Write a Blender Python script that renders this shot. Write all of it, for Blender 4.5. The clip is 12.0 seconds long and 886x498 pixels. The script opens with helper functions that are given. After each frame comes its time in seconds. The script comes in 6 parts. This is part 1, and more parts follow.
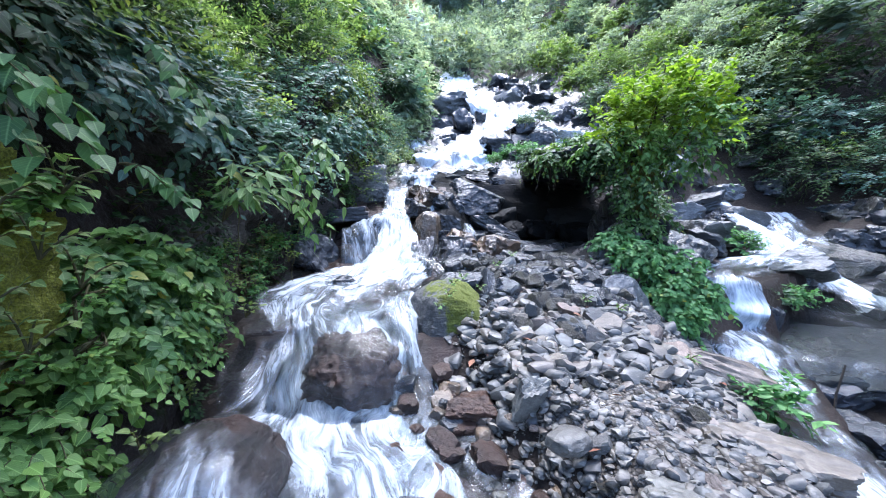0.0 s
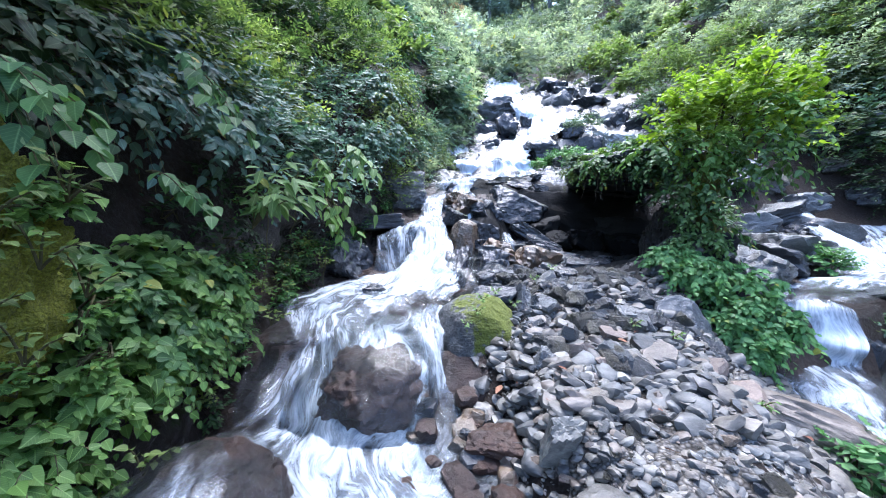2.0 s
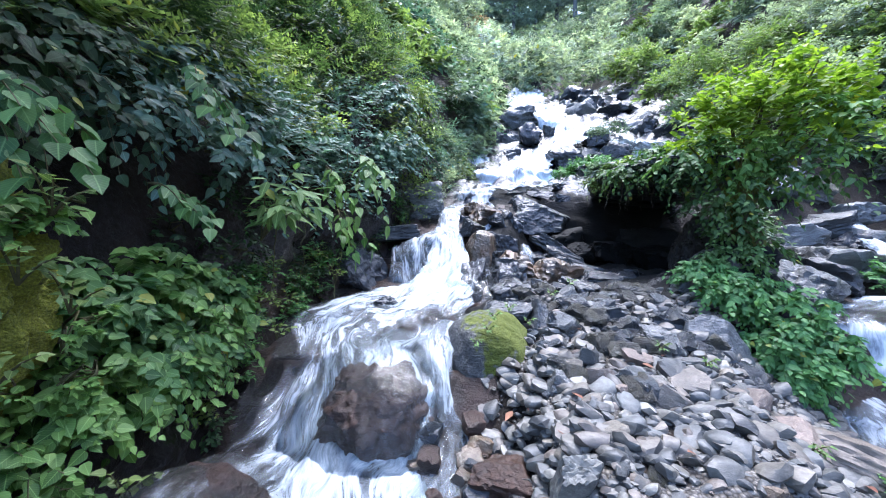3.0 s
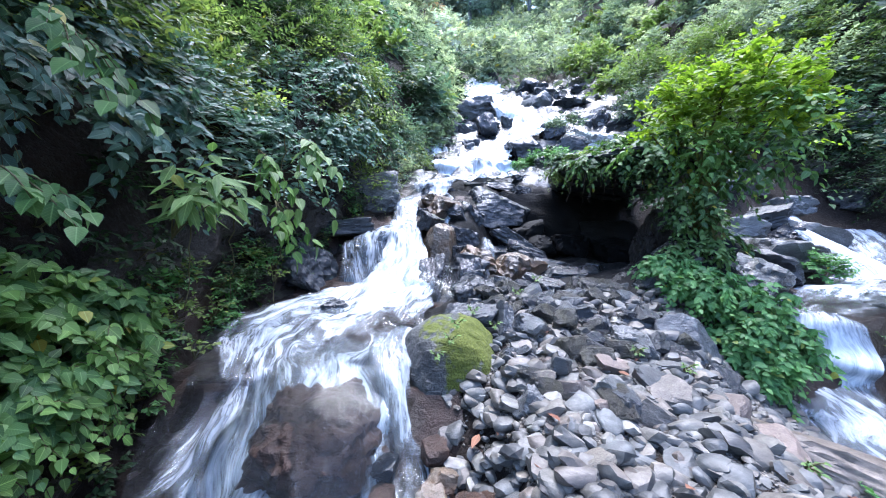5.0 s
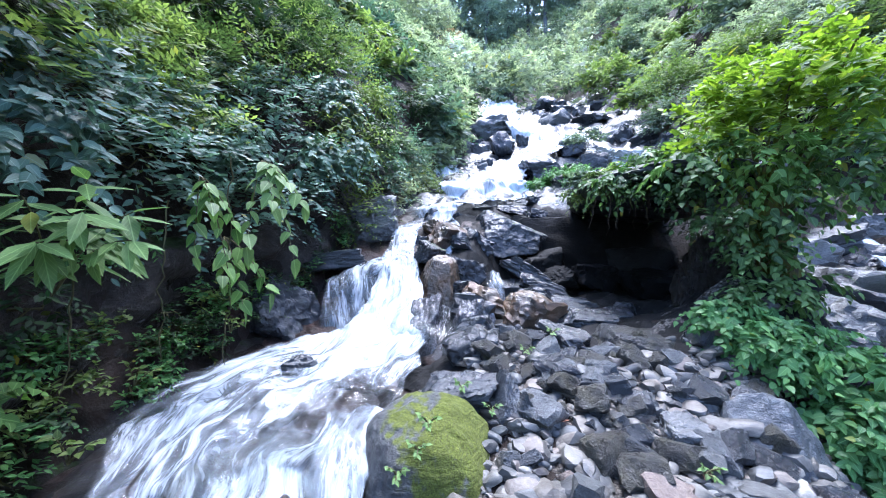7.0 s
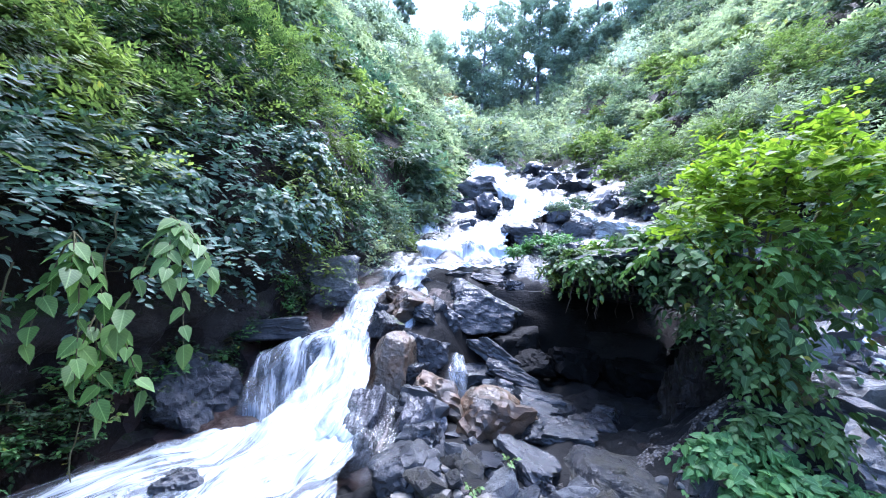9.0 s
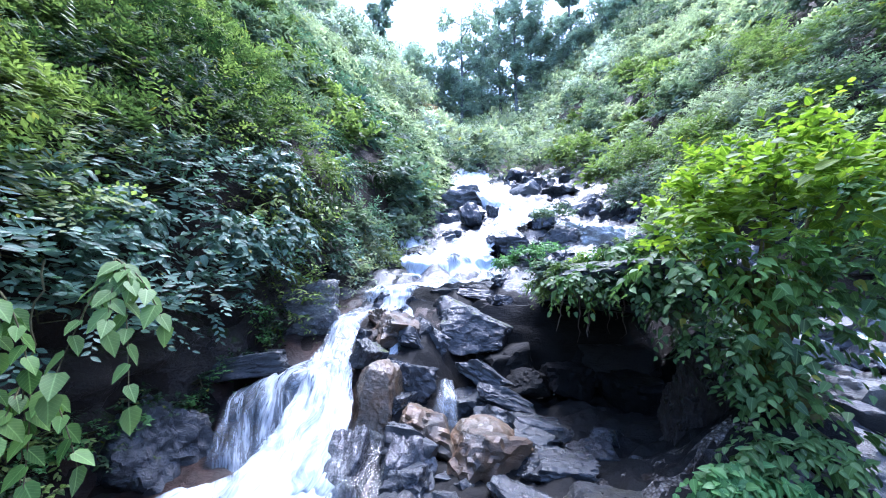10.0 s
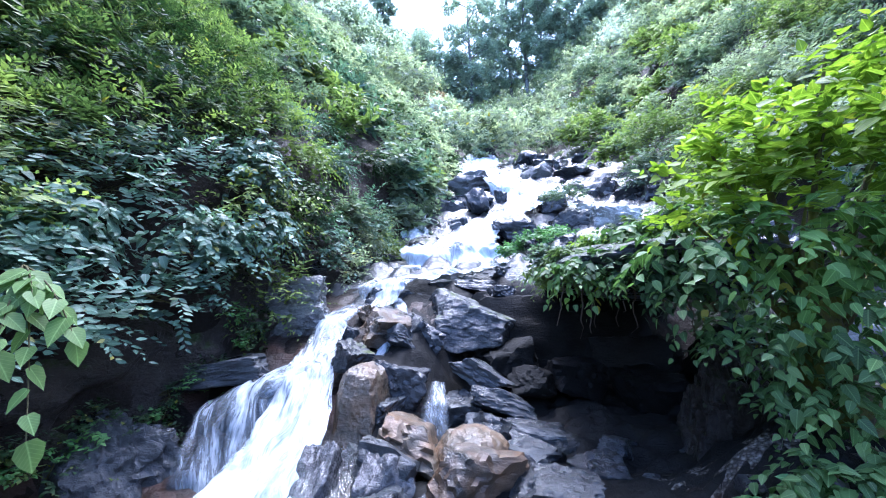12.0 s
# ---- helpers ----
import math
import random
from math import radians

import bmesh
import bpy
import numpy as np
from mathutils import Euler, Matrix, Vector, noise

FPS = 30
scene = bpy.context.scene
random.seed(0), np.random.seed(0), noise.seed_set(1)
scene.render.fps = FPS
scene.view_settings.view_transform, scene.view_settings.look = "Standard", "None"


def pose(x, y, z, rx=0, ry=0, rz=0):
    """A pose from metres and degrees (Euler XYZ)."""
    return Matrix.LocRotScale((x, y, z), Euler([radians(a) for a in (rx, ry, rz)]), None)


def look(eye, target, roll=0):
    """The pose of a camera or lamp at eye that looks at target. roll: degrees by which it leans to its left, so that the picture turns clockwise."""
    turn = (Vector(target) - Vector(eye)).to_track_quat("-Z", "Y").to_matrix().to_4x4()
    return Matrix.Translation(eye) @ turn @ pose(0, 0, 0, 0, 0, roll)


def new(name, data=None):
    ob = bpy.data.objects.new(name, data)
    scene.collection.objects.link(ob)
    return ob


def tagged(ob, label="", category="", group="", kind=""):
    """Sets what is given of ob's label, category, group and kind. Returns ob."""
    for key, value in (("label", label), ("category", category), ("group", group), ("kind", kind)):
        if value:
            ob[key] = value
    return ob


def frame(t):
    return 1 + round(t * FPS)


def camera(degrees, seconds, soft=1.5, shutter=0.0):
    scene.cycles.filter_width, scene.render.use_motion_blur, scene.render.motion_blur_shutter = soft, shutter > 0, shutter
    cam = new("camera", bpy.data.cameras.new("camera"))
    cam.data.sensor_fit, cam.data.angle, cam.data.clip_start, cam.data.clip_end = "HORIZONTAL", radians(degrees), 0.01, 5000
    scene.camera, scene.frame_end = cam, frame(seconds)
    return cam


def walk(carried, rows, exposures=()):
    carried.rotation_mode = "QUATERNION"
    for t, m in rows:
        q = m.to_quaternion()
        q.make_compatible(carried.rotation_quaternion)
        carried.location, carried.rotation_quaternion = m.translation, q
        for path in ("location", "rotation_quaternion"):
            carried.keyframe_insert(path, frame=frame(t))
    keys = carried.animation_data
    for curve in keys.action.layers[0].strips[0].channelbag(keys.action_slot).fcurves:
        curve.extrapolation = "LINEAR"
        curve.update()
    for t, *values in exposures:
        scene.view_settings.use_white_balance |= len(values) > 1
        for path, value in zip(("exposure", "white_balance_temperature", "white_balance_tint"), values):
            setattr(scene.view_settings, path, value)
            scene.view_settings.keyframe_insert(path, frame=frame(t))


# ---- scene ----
cam = camera(101.7, 12.0, 1.0)
METRES, EYE, TILT, LEAN, TURN = 4.0, 1.2, 0.0, 0.0, 0.0
PATH = [
    (0, (-0.002, 0.016, 1.102), (0.007, 2.015, 1.042), 0.3),
    (0.5, (-0.062, -0.018, 1.115), (-0.04, 1.981, 1.071), 1.0),
    (1, (-0.068, -0.017, 1.133), (-0.027, 1.983, 1.101), 2.0),
    (1.5, (0.003, 0.049, 1.153), (0.074, 2.048, 1.121), 0.5),
    (2, (0.131, 0.268, 1.16), (-0.102, 2.255, 1.128), 1.6),
    (2.5, (0.225, 0.403, 1.181), (-0.167, 2.364, 1.175), 2.9),
    (3, (0.238, 0.447, 1.197), (-0.125, 2.414, 1.215), 2.0),
    (3.2, (0.241, 0.467, 1.17), (-0.112, 2.435, 1.221), 1.3),
    (4.8, (0.167, 0.824, 1.247), (-0.054, 2.811, 1.259), 1.6),
    (5, (0.189, 0.882, 1.253), (0.055, 2.878, 1.232), 1.4),
    (5.5, (0.238, 1.107, 1.274), (0.066, 3.099, 1.327), 0.7),
    (6, (0.335, 1.384, 1.302), (0.057, 3.364, 1.359), -0.3),
    (6.5, (0.4, 1.555, 1.408), (0.231, 3.547, 1.451), 0.7),
    (7, (0.43, 1.766, 1.468), (0.177, 3.748, 1.559), 0.8),
    (7.2, (0.459, 1.899, 1.551), (0.191, 3.879, 1.651), 0.4),
    (7.5, (0.5, 2.004, 1.661), (0.308, 3.985, 1.858), 2.7),
    (7.7, (0.493, 2.044, 1.706), (0.32, 4.024, 1.933), 2.0),
    (9.3, (0.766, 2.45, 1.89), (0.562, 4.396, 2.302), 4.8),
    (9.5, (0.79, 2.49, 1.949), (0.578, 4.432, 2.378), 4.0),
    (10, (0.762, 2.576, 2.013), (0.625, 4.526, 2.436), 1.0),
    (10.5, (0.797, 2.626, 2.059), (0.59, 4.575, 2.458), -0.6),
    (11, (0.921, 2.733, 2.106), (0.652, 4.667, 2.538), -0.1),
    (11.5, (1.022, 2.828, 2.108), (0.75, 4.773, 2.486), -1.1),
    (12, (1.081, 3.071, 2.101), (0.849, 5.023, 2.467), -0.9),
]
walk(cam, [(t, look(eye, target, roll)) for t, eye, target, roll in PATH], [(0, 2.78, 5650, 14), (6, 2.85, 5550, 16), (7.5, 2.9, 5400, 17), (9.5, 2.9, 5250, 20), (12, 2.97, 5250, 20)])

# ---- light ----
world = bpy.data.worlds.new("overcast_sky")
scene.world = world
world.use_nodes = True
wn = world.node_tree.nodes
sky = wn.new("ShaderNodeTexSky")
sky.sky_type = "NISHITA"
sky.sun_disc = False
sky.sun_elevation, sky.sun_rotation = radians(76), radians(13)
sky.air_density, sky.dust_density, sky.ozone_density, sky.altitude = 1.0, 6.0, 1.0, 1500
wn["Background"].inputs["Strength"].default_value = 0.15
world.node_tree.links.new(sky.outputs["Color"], wn["Background"].inputs["Color"])
sun = new("sun", bpy.data.lights.new("sun", "SUN"))
sun.data.energy, sun.data.angle, sun.data.color = 1.3, radians(30), (1.0, 0.97, 0.92)
sun.matrix_world = look((2, 9, 38), (0, 0, 0))

# ---- materials ----


def material(name, rough=0.7, spec=0.5):
    m = bpy.data.materials.new(name)
    m.use_nodes = True
    b = m.node_tree.nodes["Principled BSDF"]
    b.inputs["Roughness"].default_value = rough
    b.inputs["Specular IOR Level"].default_value = spec
    return m, m.node_tree.nodes, m.node_tree.links, b


def noise_node(n, l, scale, detail=6, rough=0.6, coords=None, distort=0.0):
    t = n.new("ShaderNodeTexNoise")
    t.inputs["Scale"].default_value, t.inputs["Detail"].default_value = scale, detail
    t.inputs["Roughness"].default_value, t.inputs["Distortion"].default_value = rough, distort
    if coords is not None:
        l.new(coords, t.inputs["Vector"])
    return t


def ramp(n, l, fac, stops):
    r = n.new("ShaderNodeValToRGB")
    e = r.color_ramp.elements
    while len(e) < len(stops):
        e.new(0.5)
    for k, (p, c) in enumerate(stops):
        e[k].position, e[k].color = p, (*c, 1) if len(c) == 3 else c
    l.new(fac, r.inputs["Fac"])
    return r.outputs["Color"]


def mixc(n, l, fac, a, b, blend="MIX"):
    m = n.new("ShaderNodeMix")
    m.data_type, m.blend_type = "RGBA", blend
    for sock, v in ((m.inputs[0], fac), (m.inputs[6], a), (m.inputs[7], b)):
        if isinstance(v, bpy.types.NodeSocket):
            l.new(v, sock)
        elif isinstance(v, (int, float)):
            sock.default_value = v
        else:
            sock.default_value = (*v, 1)
    return m.outputs[2]


def math_node(n, l, op, a, b=0.5, clamp=False):
    m = n.new("ShaderNodeMath")
    m.operation, m.use_clamp = op, clamp
    for sock, v in ((m.inputs[0], a), (m.inputs[1], b)):
        if isinstance(v, bpy.types.NodeSocket):
            l.new(v, sock)
        else:
            sock.default_value = v
    return m.outputs[0]


def bump(n, l, b, height, strength=0.4, dist=0.02):
    k = n.new("ShaderNodeBump")
    k.inputs["Strength"].default_value, k.inputs["Distance"].default_value = strength, dist
    l.new(height, k.inputs["Height"])
    l.new(k.outputs["Normal"], b.inputs["Normal"])


def stone_material(name, dark, mid, light, rough=(0.3, 0.6), moss=None, cover=0.55, stain=None, island=False, lean=(0, 0, 0.35), relief=0.045, spec=0.5, warm=False):
    """Layered schist: banding, speckle, stains, and moss on the upper faces where asked."""
    m, n, l, b = material(name, spec=spec)
    tc = n.new("ShaderNodeTexCoord")
    co = tc.outputs["Object"]
    info = n.new("ShaderNodeObjectInfo")
    geo = n.new("ShaderNodeNewGeometry")
    rnd = geo.outputs["Random Per Island"] if island else info.outputs["Random"]
    big = noise_node(n, l, 2.3, 5, 0.6, co)
    fine = noise_node(n, l, 38, 6, 0.7, co)
    mp = n.new("ShaderNodeMapping")
    mp.inputs["Scale"].default_value = (5, 7, 22)
    mp.inputs["Rotation"].default_value = (0.35, 0.25, 0)
    l.new(co, mp.inputs["Vector"])
    band = noise_node(n, l, 1.6, 5, 0.65, mp.outputs["Vector"], 0.6)
    f = math_node(n, l, "ADD", math_node(n, l, "MULTIPLY", big.outputs["Fac"], 0.5), math_node(n, l, "MULTIPLY", band.outputs["Fac"], 0.5))
    col = ramp(n, l, f, [(0.3, dark), (0.5, mid), (0.76, light)])
    shade = ramp(n, l, rnd, [(0.0, (0.38, 0.43, 0.5)), (0.3, (0.65, 0.73, 0.8)), (0.52, (0.9, 0.9, 0.84)), (0.62, (0.78, 0.87, 0.93)), (0.8, (0.93, 0.98, 0.98)), (1.0, (1.4, 1.44, 1.4))])
    if warm:
        shade = ramp(n, l, rnd, [(0.0, (0.42, 0.46, 0.5)), (0.25, (0.7, 0.78, 0.82)), (0.4, (1.0, 0.94, 0.82)), (0.55, (0.72, 0.77, 0.78)), (0.7, (1.08, 0.95, 0.84)), (0.85, (1.0, 1.04, 0.98)), (1.0, (1.65, 1.66, 1.56))])
    col = mixc(n, l, 1.0, col, shade, "MULTIPLY")
    speck = ramp(n, l, fine.outputs["Fac"], [(0.3, (0.5, 0.5, 0.5)), (0.5, (0.95, 0.95, 0.95)), (0.7, (1.45, 1.43, 1.4))])
    col = mixc(n, l, 0.65, col, speck, "MULTIPLY")
    if stain:
        s = noise_node(n, l, 3.1, 4, 0.55, co, 0.4)
        col = mixc(n, l, ramp(n, l, s.outputs["Fac"], [(0.4, (0, 0, 0)), (0.68, (0.8, 0.8, 0.8))]), col, stain)
    if moss:
        sep = n.new("ShaderNodeVectorMath")
        sep.operation = "DOT_PRODUCT"
        sep.inputs[1].default_value = lean
        l.new(geo.outputs["Normal"], sep.inputs[0])
        mn = noise_node(n, l, 4, 6, 0.7, co, 0.3)
        a = math_node(n, l, "ADD", sep.outputs["Value"], mn.outputs["Fac"])
        mask = ramp(n, l, a, [(cover, (0, 0, 0)), (cover + 0.1, (1, 1, 1))])
        tuft = noise_node(n, l, 90, 4, 0.7, co)
        mcol = ramp(n, l, tuft.outputs["Fac"], [(0.3, tuple(c * 0.35 for c in moss)), (0.55, moss), (0.75, tuple(min(1, c * 1.7) for c in moss))])
        col = mixc(n, l, mask, col, mcol)
        rr = mixc(n, l, mask, ramp(n, l, big.outputs["Fac"], [(0.3, (rough[0],) * 3), (0.7, (rough[1],) * 3)]), (0.9, 0.9, 0.9))
    else:
        rr = ramp(n, l, big.outputs["Fac"], [(0.3, (rough[0],) * 3), (0.7, (rough[1],) * 3)])
    l.new(col, b.inputs["Base Color"])
    l.new(rr, b.inputs["Roughness"])
    h = math_node(n, l, "ADD", math_node(n, l, "MULTIPLY", fine.outputs["Fac"], 0.6), math_node(n, l, "MULTIPLY", band.outputs["Fac"], 0.7))
    chip = noise_node(n, l, 9, 5, 0.6, co, 0.8)
    bump(n, l, b, math_node(n, l, "ADD", h, chip.outputs["Fac"]), 0.85, relief)
    return m


WET = stone_material("wet_dark_schist", (0.008, 0.009, 0.012), (0.022, 0.025, 0.03), (0.062, 0.068, 0.078), (0.18, 0.44), spec=0.6, relief=0.022)
WETMOSS = stone_material("wet_schist_with_moss", (0.009, 0.01, 0.013), (0.026, 0.029, 0.034), (0.07, 0.076, 0.084), (0.18, 0.44), (0.05, 0.07, 0.012), 0.8, spec=0.6, relief=0.022)
GREY = stone_material("grey_schist", (0.035, 0.036, 0.038), (0.09, 0.09, 0.092), (0.22, 0.22, 0.218), (0.2, 0.5), relief=0.025, spec=0.6)
COBBLE = stone_material("dry_cobble", (0.035, 0.034, 0.033), (0.1, 0.097, 0.093), (0.25, 0.24, 0.228), (0.3, 0.65), relief=0.012, warm=True)
WARM = stone_material("warm_grey_cobble", (0.045, 0.037, 0.031), (0.125, 0.107, 0.09), (0.3, 0.262, 0.225), (0.35, 0.7), relief=0.012, warm=True)
MOSSWALL = stone_material("moss_wall", (0.01, 0.008, 0.005), (0.03, 0.022, 0.014), (0.06, 0.045, 0.03), (0.6, 0.9), (0.2, 0.215, 0.018), 0.36, lean=(0.15, -0.1, 0.15))
PEBBLE = stone_material("pebble", (0.032, 0.03, 0.029), (0.1, 0.095, 0.09), (0.25, 0.238, 0.222), (0.35, 0.7), island=True, relief=0.008, warm=True)
BROWN = stone_material("brown_stained_stone", (0.03, 0.024, 0.018), (0.1, 0.076, 0.052), (0.22, 0.185, 0.145), (0.2, 0.48), stain=(0.15, 0.08, 0.034), spec=0.7, relief=0.02)
REDWET = stone_material("wet_red_brown_rock", (0.01, 0.006, 0.004), (0.032, 0.016, 0.01), (0.08, 0.045, 0.033), (0.28, 0.55), stain=(0.04, 0.016, 0.009), spec=0.45, relief=0.03)
MOSSY = stone_material("moss_covered_boulder", (0.03, 0.032, 0.036), (0.08, 0.083, 0.088), (0.2, 0.2, 0.2), (0.3, 0.6), (0.10, 0.12, 0.012), 0.62, lean=(0.3, -0.08, 0.26))
PINK = stone_material("pale_wet_slab", (0.03, 0.029, 0.033), (0.1, 0.095, 0.1), (0.25, 0.235, 0.24), (0.08, 0.3), spec=0.8, relief=0.025)
RUST = stone_material("rust_pink_cobble", (0.055, 0.04, 0.033), (0.14, 0.105, 0.088), (0.28, 0.235, 0.2), (0.45, 0.8), relief=0.012)
# dark schist taken near black: the hollow's shade is put into the colour
SHADEBLACK = stone_material("schist_darkened_for_shade", (0.004, 0.004, 0.004), (0.0095, 0.0092, 0.009), (0.02, 0.019, 0.018), (0.5, 0.8), spec=0.15, relief=0.02)
DARKGREY = stone_material("dark_grey_schist", (0.026, 0.024, 0.023), (0.062, 0.058, 0.055), (0.14, 0.13, 0.12), (0.2, 0.5), stain=(0.05, 0.046, 0.022))
# sky light on these stones is painted as a pale base colour
PALE = stone_material("stone_painted_sunlit", (0.2, 0.2, 0.2), (0.4, 0.4, 0.4), (0.6, 0.6, 0.6), (0.3, 0.6))


def gravel_material():
    m, n, l, b = material("fine_gravel", 0.8, 0.3)
    co = n.new("ShaderNodeTexCoord").outputs["Object"]
    v = n.new("ShaderNodeTexVoronoi")
    v.inputs["Scale"].default_value = 42
    l.new(co, v.inputs["Vector"])
    col = ramp(n, l, v.outputs["Color"], [(0.1, (0.05, 0.048, 0.046)), (0.5, (0.13, 0.125, 0.12)), (0.9, (0.26, 0.25, 0.23))])
    edge = ramp(n, l, v.outputs["Distance"], [(0.25, (1, 1, 1)), (0.75, (0.25, 0.23, 0.2))])
    a = noise_node(n, l, 2.0, 4, 0.6, co)
    col = mixc(n, l, 1.0, mixc(n, l, 1.0, col, edge, "MULTIPLY"), ramp(n, l, a.outputs["Fac"], [(0.35, (0.6, 0.55, 0.5)), (0.65, (1.1, 1.08, 1.05))]), "MULTIPLY")
    l.new(col, b.inputs["Base Color"])
    bump(n, l, b, math_node(n, l, "SUBTRACT", 1.0, v.outputs["Distance"]), 1.0, 0.02)
    return m


GRAVEL = gravel_material()


def soil_material():
    m, n, l, b = material("wet_bank_soil", 0.75, 0.2)
    tc = n.new("ShaderNodeTexCoord")
    co = tc.outputs["Object"]
    a = noise_node(n, l, 1.1, 6, 0.65, co)
    f = noise_node(n, l, 22, 6, 0.7, co)
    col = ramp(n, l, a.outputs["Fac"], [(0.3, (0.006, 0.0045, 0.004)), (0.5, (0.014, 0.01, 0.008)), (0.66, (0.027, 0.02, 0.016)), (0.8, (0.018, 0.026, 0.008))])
    col = mixc(n, l, 0.8, col, ramp(n, l, f.outputs["Fac"], [(0.3, (0.4, 0.4, 0.4)), (0.7, (1.5, 1.45, 1.4))]), "MULTIPLY")
    l.new(col, b.inputs["Base Color"])
    l.new(ramp(n, l, f.outputs["Fac"], [(0.35, (0.35,) * 3), (0.65, (0.85,) * 3)]), b.inputs["Roughness"])
    bump(n, l, b, f.outputs["Fac"], 0.9, 0.04)
    return m


SOIL = soil_material()
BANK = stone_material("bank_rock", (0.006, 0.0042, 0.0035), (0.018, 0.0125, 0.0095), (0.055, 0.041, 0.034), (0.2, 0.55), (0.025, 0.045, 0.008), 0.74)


def leaf_material(name, dark, mid, light, rough=0.38, through_light=0.25, yellow=0.0):
    """Leaf blade with midrib and side veins; each leaf has its own tone, a few are yellowed."""
    m, n, l, b = material(name, rough + 0.1, 0.26)
    geo, uv = n.new("ShaderNodeNewGeometry"), n.new("ShaderNodeTexCoord")
    info = n.new("ShaderNodeObjectInfo")
    r = math_node(n, l, "FRACT", math_node(n, l, "ADD", geo.outputs["Random Per Island"], info.outputs["Random"]))
    col = ramp(n, l, r, [(0.0, dark), (0.45, mid), (0.985 - yellow, light), (1.0, (0.3, 0.26, 0.03))])
    patch = noise_node(n, l, 0.7, 4, 0.6, uv.outputs["Object"])
    col = mixc(n, l, 1.0, col, ramp(n, l, patch.outputs["Fac"], [(0.32, (0.55, 0.62, 0.62)), (0.5, (0.95, 0.97, 0.95)), (0.68, (1.4, 1.32, 1.12))]), "MULTIPLY")
    sep = n.new("ShaderNodeSeparateXYZ")
    l.new(uv.outputs["UV"], sep.inputs[0])
    across = math_node(n, l, "ABSOLUTE", math_node(n, l, "SUBTRACT", sep.outputs["X"], 0.5))
    rib = ramp(n, l, across, [(0.0, (1, 1, 1)), (0.045, (0, 0, 0))])
    wave = math_node(n, l, "SINE", math_node(n, l, "MULTIPLY", math_node(n, l, "SUBTRACT", sep.outputs["Y"], math_node(n, l, "MULTIPLY", across, 0.7)), 44.0))
    vein = ramp(n, l, wave, [(0.75, (0, 0, 0)), (1.0, (0.35, 0.35, 0.35))])
    col = mixc(n, l, math_node(n, l, "MULTIPLY", math_node(n, l, "ADD", rib, vein), 0.35, True), col, tuple(min(1, c * 2.0 + 0.03) for c in light))
    l.new(col, b.inputs["Base Color"])
    tr = n.new("ShaderNodeBsdfTranslucent")
    l.new(mixc(n, l, 1.0, col, (1.35, 1.5, 0.95), "MULTIPLY"), tr.inputs["Color"])
    mx = n.new("ShaderNodeMixShader")
    mx.inputs[0].default_value = through_light
    l.new(b.outputs[0], mx.inputs[1])
    l.new(tr.outputs[0], mx.inputs[2])
    l.new(mx.outputs[0], n["Material Output"].inputs["Surface"])
    return m


FERN = leaf_material("olive_fern_leaf", (0.03, 0.056, 0.02), (0.062, 0.102, 0.034), (0.11, 0.16, 0.055), 0.5, 0.36)
BROAD = leaf_material("broad_dark_leaf", (0.036, 0.085, 0.028), (0.075, 0.16, 0.05), (0.13, 0.235, 0.078), 0.4, 0.34)
BLUE = leaf_material("bluish_glossy_leaf", (0.045, 0.09, 0.07), (0.085, 0.155, 0.12), (0.135, 0.225, 0.175), 0.36, 0.28)
HERB = leaf_material("pale_herb_leaf", (0.095, 0.165, 0.05), (0.14, 0.23, 0.072), (0.195, 0.3, 0.105), 0.45, 0.35)
LIME = leaf_material("yellow_green_leaf", (0.075, 0.115, 0.034), (0.13, 0.185, 0.055), (0.2, 0.26, 0.082), 0.42, 0.42)
SHRUB = leaf_material("shrub_leaf", (0.058, 0.088, 0.066), (0.108, 0.152, 0.11), (0.17, 0.22, 0.16), 0.5, 0.38)
# light green shrub leaf, paled further so that its colour holds distance haze
HAZEPALESHRUB = leaf_material("haze_paled_shrub_leaf", (0.165, 0.195, 0.14), (0.25, 0.288, 0.215), (0.335, 0.375, 0.285), 0.5, 0.48)
# dark shrub leaf; on the near bank its tone also stands in for shade
DARKLEAF = leaf_material("dark_shrub_leaf_with_shade", (0.012, 0.03, 0.012), (0.022, 0.052, 0.019), (0.04, 0.078, 0.027), 0.52, 0.2, 0.005)
IVY = leaf_material("ground_creeper_leaf", (0.04, 0.11, 0.035), (0.078, 0.185, 0.06), (0.135, 0.275, 0.092), 0.36, 0.34)
LOWLEAF = leaf_material("fresh_bank_leaf", (0.06, 0.125, 0.03), (0.115, 0.215, 0.05), (0.18, 0.3, 0.08), 0.42, 0.35)
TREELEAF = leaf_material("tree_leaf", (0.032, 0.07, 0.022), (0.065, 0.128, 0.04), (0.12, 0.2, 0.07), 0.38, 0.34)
# brighter yellow-green leaf: sunlight put into the colour
SUNLEAF = leaf_material("leaf_painted_sunlit", (0.08, 0.14, 0.012), (0.15, 0.235, 0.018), (0.25, 0.335, 0.03), 0.42, 0.46)
# far leaf tones lightened and blued in place of aerial haze
HAZY = leaf_material("haze_tinted_far_leaf", (0.24, 0.28, 0.29), (0.335, 0.375, 0.385), (0.42, 0.46, 0.465), 0.6, 0.6)
TREEHAZE = leaf_material("haze_tinted_far_tree_leaf", (0.18, 0.23, 0.235), (0.255, 0.31, 0.31), (0.33, 0.39, 0.38), 0.6, 0.5)
DEAD = leaf_material("rust_dead_leaf", (0.08, 0.03, 0.02), (0.16, 0.06, 0.04), (0.26, 0.13, 0.08), 0.7, 0.15)
DRYFLOWER = leaf_material("pinkish_dry_bloom", (0.25, 0.16, 0.12), (0.35, 0.24, 0.18), (0.45, 0.33, 0.24), 0.8, 0.2)


